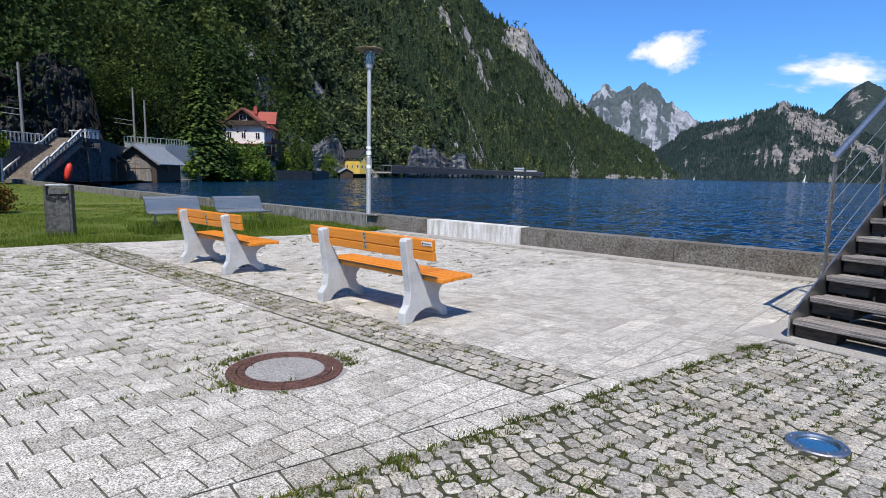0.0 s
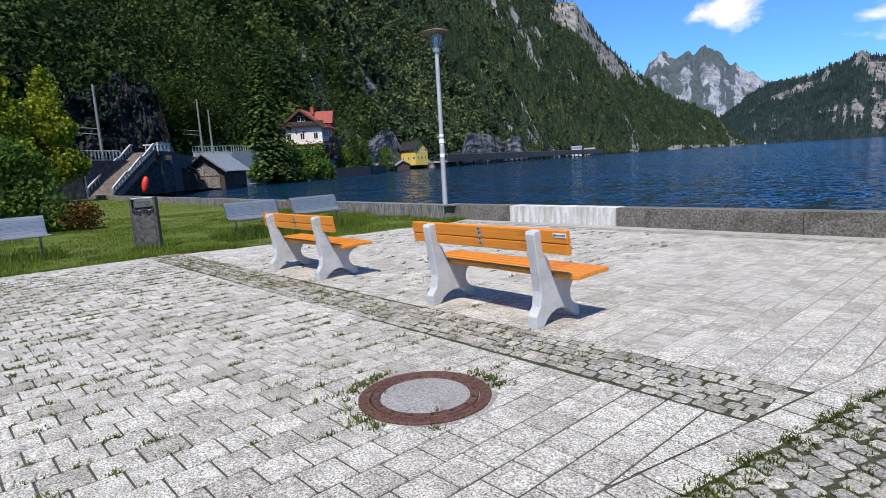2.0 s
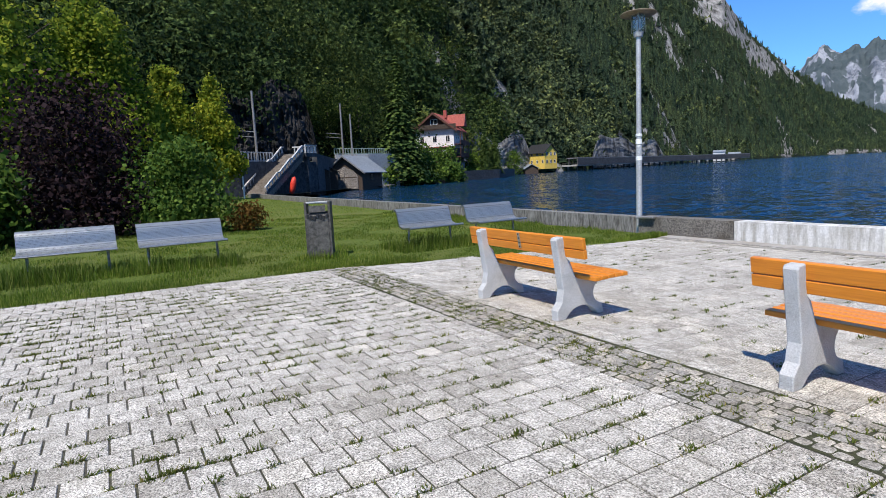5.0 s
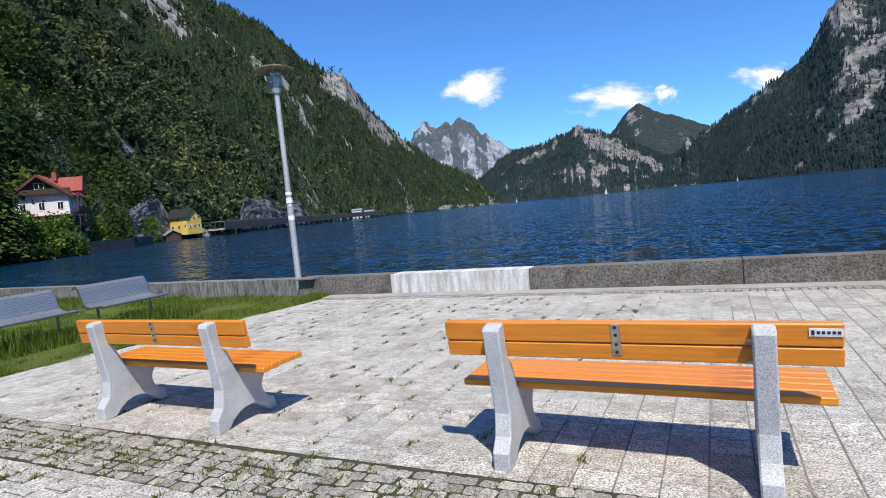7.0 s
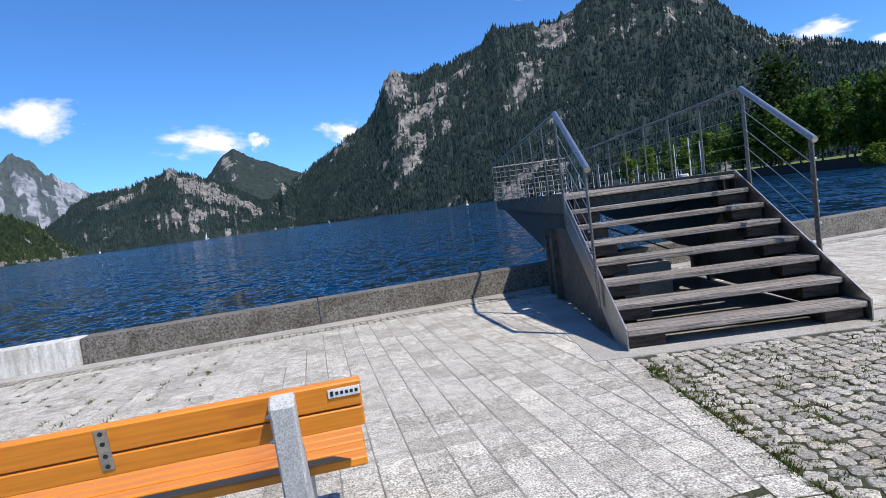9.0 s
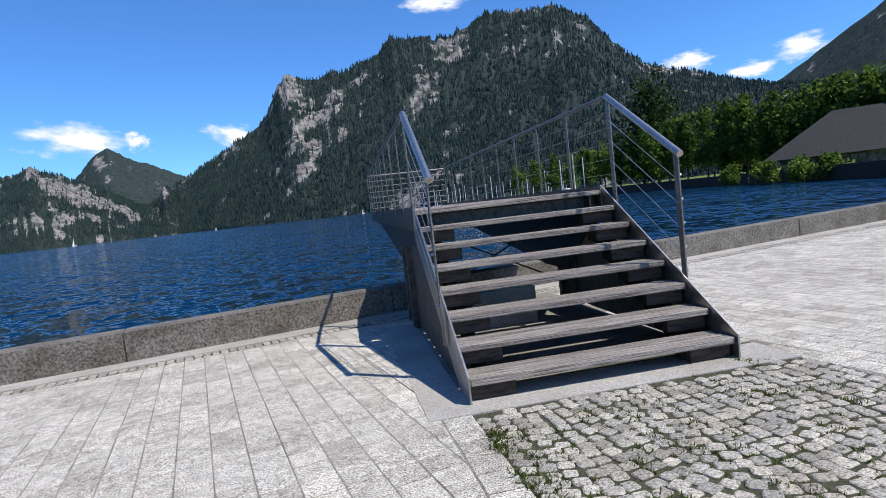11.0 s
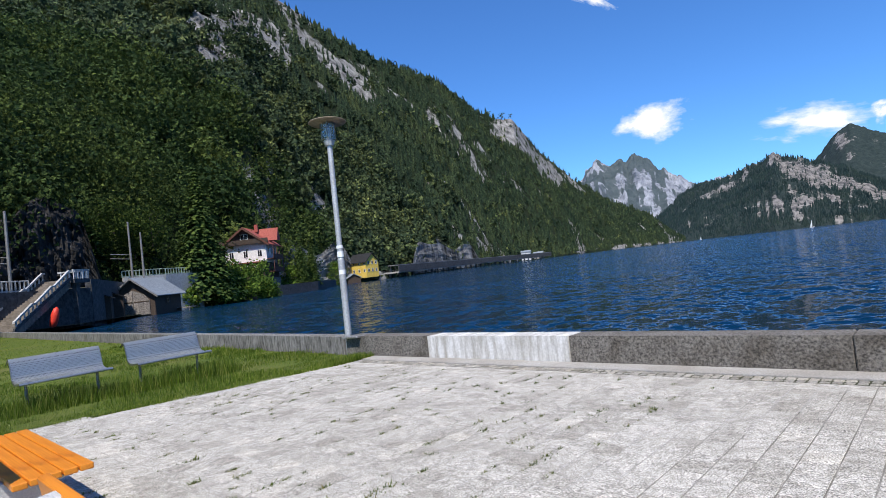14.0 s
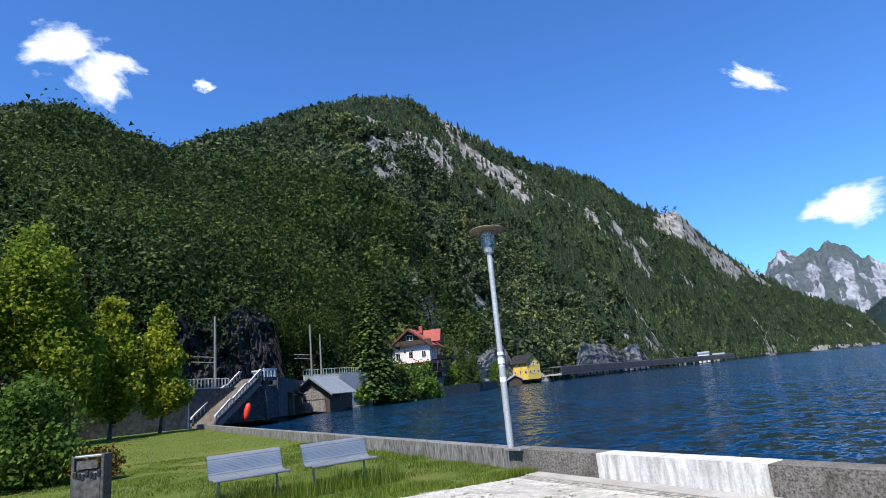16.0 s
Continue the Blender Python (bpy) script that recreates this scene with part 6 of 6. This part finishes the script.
n = 190000
y = rng.uniform(-3, 12.2, n)
x = edge_x(y) + 0.12 - 14 * rng.random(n) ** 1.7 * 1.0
ok = y < 11.40 + (-13.3 - x) * 0.0495
x, y = x[ok], y[ok]
tall = np.where((np.abs(x - edge_x(y)) < 1.0) | (y > 11.0 + (-13.3 - x) * 0.0495 - 0.4), 1.5, 1.0) * np.where((np.abs(x + 14.6) < 0.6) & (y > 6) & (y < 9.6), 4.2, 1.0) * np.where((np.abs(x + 15.5) < 0.6) & (y > -0.2) & (y < 3.3), 3.8, 1.0) * np.where(np.hypot(x + 14.83, y - 4.68) < 0.5, 3.0, 1.0)
tuft = np.clip(fbm(x * 1.3, y * 1.3, 5, 4) * 2 - 0.3, 0.3, 1.6)
blades("grass", np.stack([x, y, gz(y) - 0.02], 1), rng.uniform(0.035, 0.095, len(x)) * tall * tuft, rng.uniform(-0.6, 0.6, len(x)), 0.006 + 0.0007 * np.abs(x + 13), M["grass_blade"],
       "thick grass and clover along the edge of the paving", "grass")
n = 45000
x = -27.5 - 36 * rng.random(n)
y = rng.uniform(-8, 13.6, n)
ok = y < 11.40 + (-13.3 - x) * 0.0495
x, y = x[ok], y[ok]
blades("grass", np.stack([x, y, gz(y) - 0.02], 1), rng.uniform(0.03, 0.08, len(x)), rng.uniform(-0.6, 0.6, len(x)), np.full(len(x), 0.02), M["grass_blade"], "mown lawn grass towards the retaining wall", "grass")

# ---- setts and pavers, piece by piece ----
def block_mesh(name, sx, sy, top, seed, material, round_=0.02, depth=0.05, cham=0.012):
    """One stone: an uneven bevelled top on short sides."""
    r = random.Random(seed)
    keep = 0.96 if round_ > 0.01 else 0.99
    ring = []
    for k in range(8):
        cx, cy = ((-1, -1), (1, -1), (1, 1), (-1, 1))[k // 2]
        ax = 1 if k % 2 == 0 else 0
        order = ((0, 1), (1, 0))
        fx = sx / 2 - (round_ if (k in (1, 2, 5, 6)) else 0) * 1.0
        fy = sy / 2 - (round_ if (k in (0, 3, 4, 7)) else 0) * 1.0
        ring.append((cx * fx * r.uniform(keep, 1.0), cy * fy * r.uniform(keep, 1.0)))
    vs = [(x, y, top - depth) for x, y in ring] + [(x, y, top - (0.006 if round_ > 0.01 else 0.004)) for x, y in ring]
    vs += [(x * (1 - cham / sx * 2), y * (1 - cham / sy * 2), top + r.uniform(-1, 1) * (0.0012 if round_ > 0.01 else 0.0)) for x, y in ring]
    fs = [(k, (k + 1) % 8, 8 + (k + 1) % 8, 8 + k) for k in range(8)] + [(8 + k, 8 + (k + 1) % 8, 16 + (k + 1) % 8, 16 + k) for k in range(8)] + [tuple(range(16, 24))]
    me = bpy.data.meshes.new(name)
    me.from_pydata(vs, [], fs)
    me.materials.append(material)
    return me


def lane_left(y):
    return -3.42 + (y - 2.39) * 0.205


def border_left(y):
    return lane_left(y) - 0.228


def lane_right(y):
    return lane_left(y) + 2.62


STEP_INV = (Matrix.Translation((-2.41, 7.13, 0)) @ Matrix.Rotation(radians(-14), 4, "Z")).inverted()


def on_paving(x, y):
    """Whether plain pavers lie here: not on grass, setts, manhole or the slab by the steps."""
    if x < edge_x(y) + 0.06 or y > 10.81 or 4.19 < y < 4.77 and x < border_left(y) + 0.05:
        return False
    if y < 6.95 + max(0.0, -0.25 * (x + 2.4)) and border_left(y) + 0.02 < x < lane_right(y) - 0.04:
        return False
    if (x + 4.78) ** 2 + (y - 3.34) ** 2 < 0.27 ** 2:
        return False
    # no pavers under the steps: the darker bare bed stands in for shade
    q = STEP_INV @ Vector((x, y, 0))
    return not (-0.25 < q.x < 2.4 and -0.12 < q.y < 0.4 or -0.12 < q.x < 0.02 and 0.0 < q.y < 3.25 or -0.05 < q.x < 2.2 and 0.25 < q.y < 4.2)


def lay(parent, name, spots, meshes, near, stuff_name, stuff_label, cat):
    """The pieces near the walked line become parts of their own, the rest one joined part."""
    spots.sort(key=lambda s: near(s[0], s[1]))
    arr = {}
    for i, (x, y, rz, sx, sy, k) in enumerate(spots):
        wob = 0.22 if name == "paver" else 0.6
        tip = (random.uniform(-wob, wob), random.uniform(-wob, wob))
        z = gz(y) + random.uniform(-0.0012, 0.0012) * (1 if name == "paver" else 3)
        m = pose(x, y, z, math.degrees(-TILT) + tip[0], tip[1], rz) @ Matrix.Diagonal((sx, sy, 1, 1))
        if i < 300:
            ob = new(name, meshes[k])
            ob.matrix_basis = m
            ob.parent = parent
        else:
            arr.setdefault(k, []).append(np.array(m))
    vs, fs, off = [], [], 0
    for k, ms in arr.items():
        me = meshes[k]
        pv = np.array([(*v.co, 1.0) for v in me.vertices])
        quads = [list(p.vertices) for p in me.polygons]
        tri = []
        for q in quads:
            tri += [(q[0], q[j], q[j + 1]) for j in range(1, len(q) - 1)]
        tri = np.array(tri)
        ms = np.array(ms)
        v = np.einsum("nij,vj->nvi", ms, pv)[:, :, :3]
        vs.append(v.reshape(-1, 3))
        fs.append((tri[None] + (np.arange(len(ms)) * len(pv))[:, None, None]).reshape(-1, 3) + off)
        off += v.shape[0] * v.shape[1]
    if vs:
        ob = new(stuff_name, mesh_np(stuff_name, np.concatenate(vs), np.concatenate(fs), meshes[0].materials[0]))
        ob.parent = parent
        tagged(ob, stuff_label, kind="stuff")


random.seed(3)
PW, X0 = 0.2145, -13.57
PLEN = (0.2155, 0.2155, 0.268, 0.19)
GAP = (0.0105, 0.007, 0.007, 0.007)
paver_meshes = [block_mesh("paver", PW - gap, ln - gap, 0.0, 50 + k, M["paver"], 0.003, 0.034, 0.003) for k, (ln, gap) in enumerate(zip(PLEN, GAP))]
near_walk = lambda x, y: (x + 4.9) ** 2 * 0.6 + (y - 3.4) ** 2 * 1.2
paving = tagged(new("paving"), "pale grey concrete pavers with weeds in the joints", "paving", kind="structure")
spots, cut = [], []
for col in range(106):
    xx = X0 + (col + 0.5) * PW
    # square stones in half bond up to the sett strip, stones of mixed length beyond it
    yy = 1.605 - 23 * PLEN[0] + (0.0 if col % 2 else PLEN[0] / 2)
    while yy < 10.79:
        k = random.choice((1, 1, 2, 3, 1)) if yy > 4.6 else 0
        lo, hi = yy, yy + PLEN[k]
        cy = yy + PLEN[k] / 2
        yy = hi
        west = xx < border_left(cy)
        if lo < 4.19 < hi and west:
            hi = 4.185
        elif lo < 4.775 < hi and west:
            lo = 4.78
        elif lo < 10.81 < hi:
            hi = 10.805
        cy = (lo + hi) / 2
        if hi - lo < 0.03 or 4.19 < cy < 4.775 and xx < border_left(cy) + 0.02:
            continue
        if abs(border_left(cy) - xx) < 0.155 and cy < 7.6:
            cut.append((xx, cy, k, (hi - lo) / PLEN[k]))
        elif on_paving(xx, cy):
            spots.append((xx, cy, random.uniform(-0.4, 0.4), 1, (hi - lo) / PLEN[k], k))
# one course of stones along the edge of the sett lane
for i in range(-14, 23):
    s_ = i * 0.2165
    bx, by = -3.42 + 0.201 * s_ - 0.98 * 0.110, 2.39 + 0.98 * s_ + 0.201 * 0.110
    if (STEP_INV @ Vector((bx, by, 0))).y < -0.12:
        spots.append((bx, by, -11.6 + random.uniform(-0.5, 0.5), 1, 1, 0))
for xx, cy, k, f in cut:
    # pavers sawn off along the edge of the sett lane
    bm = bmesh.new()
    bm.from_mesh(paver_meshes[k])
    bmesh.ops.transform(bm, matrix=Matrix.Translation((xx, cy, 0)) @ Matrix.Diagonal((1, f, 1, 1)), verts=bm.verts)
    r = bmesh.ops.bisect_plane(bm, geom=bm.verts[:] + bm.edges[:] + bm.faces[:], plane_co=(border_left(cy), cy, 0), plane_no=(0.98, -0.201, 0), clear_outer=True)
    if len(bm.verts) < 6:
        bm.free()
        continue
    bmesh.ops.holes_fill(bm, edges=bm.edges)
    bmesh.ops.transform(bm, matrix=Matrix.Translation((-xx, -cy, 0)), verts=bm.verts)
    part("paver", bm, M["paver"], paving, at=pose(xx, cy, gz(cy), math.degrees(-TILT)))
lay(paving, "paver", spots, paver_meshes, near_walk, "paver_field", "wide field of pale concrete pavers", "paving")

sett_meshes = [block_mesh("sett", 0.087 + 0.007 * (k % 3), 0.083 + 0.006 * (k % 2), 0.004, 70 + k, M["cobble"], 0.014, 0.05, 0.009) for k in range(6)]
setts = tagged(new("sett_lane"), "granite setts laid in arcs with grass between", "setts", kind="structure")
spots = []
ux, uy = math.sin(radians(11.6)), math.cos(radians(11.6))
for i in range(-48, 84):
    for j in range(0, 27):
        s, q = i * 0.099, (j + 0.5) * 0.098
        bow = 0.30 * math.sin(math.pi * ((q / 0.86) % 1.0))
        x = -3.42 + ux * (s + bow) + uy * q + random.uniform(-0.012, 0.012)
        y = 2.39 + uy * (s + bow) - ux * q + random.uniform(-0.012, 0.012)
        if (STEP_INV @ Vector((x, y, 0))).y < -0.23 and y > -2 and lane_left(y) - 0.02 < x < lane_right(y):
            spots.append((x, y, -11.6 + random.uniform(-9, 9) - 28 * math.cos(math.pi * ((q / 0.86) % 1.0)), random.uniform(0.92, 1.08), random.uniform(0.9, 1.08), random.randrange(6)))
lay(setts, "sett", spots, sett_meshes, lambda x, y: (x + 2.3) ** 2 + (y - 4.3) ** 2, "sett_field", "granite setts of the lane", "setts")
strip = tagged(new("sett_strip"), "strip of mossy granite setts between the pavers", "setts", kind="structure")
spots = []
for i in range(108):
    for j in range(6):
        x = -13.35 + i * 0.099 + random.uniform(-0.012, 0.012) + 0.05 * (j % 2)
        y = 4.245 + j * 0.094 + random.uniform(-0.01, 0.01) + 0.02 * math.sin(x)
        if x < border_left(y) - 0.035:
            spots.append((x, y, random.uniform(-8, 8), random.uniform(0.92, 1.08), random.uniform(0.92, 1.06), random.randrange(6)))
lay(strip, "sett", spots, sett_meshes, lambda x, y: (x + 5.5) ** 2, "sett_row", "granite setts of the strip", "setts")
gutter = tagged(new("sett_gutter"), "narrow gutter of dark setts along the wall", "setts", kind="structure")
spots = []
for i in range(370):
    for j in range(2):
        spots.append((-12.4 + i * 0.100, 10.868 + j * 0.104 + random.uniform(-0.008, 0.008), random.uniform(-6, 6), random.uniform(0.88, 1.0), random.uniform(0.88, 1.0), random.randrange(6)))
lay(gutter, "sett", spots, sett_meshes, lambda x, y: (x + 4.5) ** 2, "sett_row", "dark setts of the gutter", "setts")

# weeds in the joints
cl = []
yv = 3.0
for _ in range(3800):
    f = random.random()
    if f < 0.10:
        c = (random.uniform(-12.3, -6.0), random.uniform(4.9, 10.6))
        c = (X0 + PW * round((c[0] - X0) / PW), c[1])
    elif f < 0.50:
        c = (-4.6 - 8.2 * random.random() ** 0.75, random.uniform(0.2, 4.1))
        c = (X0 + PW * round((c[0] - X0) / PW), c[1])
    elif f < 0.68:
        c = (-3.45 - 9.75 * random.random() ** 0.6, random.uniform(4.2, 4.75))
    elif f < 0.92:
        yv = random.uniform(1.0, 6.6)
        c = (lane_left(yv) + random.random() ** 1.6 * 2.4, yv)
    else:
        c = (lane_left(yv) + random.uniform(-0.03, 0.08), yv)
    cl.append((*c, random.uniform(0.5, 1.5)))
for _ in range(26):
    a = random.choice((random.gauss(1.35, 0.25), random.gauss(3.5, 0.2), random.gauss(4.6, 0.5)))
    cl.append((-4.78 + 0.46 * math.cos(a), 3.34 + 0.46 * math.sin(a), 1.6))
wp, wh = [], []
for x, y, s in cl:
    for _ in range(int(22 * s)):
        r, a = abs(random.gauss(0, 0.028 * s)), random.uniform(0, 6.283)
        wp.append((x + r * math.cos(a) * 0.8, y + r * math.sin(a) * 1.4, gz(y) - 0.008))
        wh.append(random.uniform(0.008, 0.027) * s)
blades("weeds", np.array(wp), np.array(wh), rng.uniform(-1.6, 1.6, len(wp)), np.full(len(wp), 0.0065), M["weed"], "small weeds and grass tufts in the joints", "weeds")
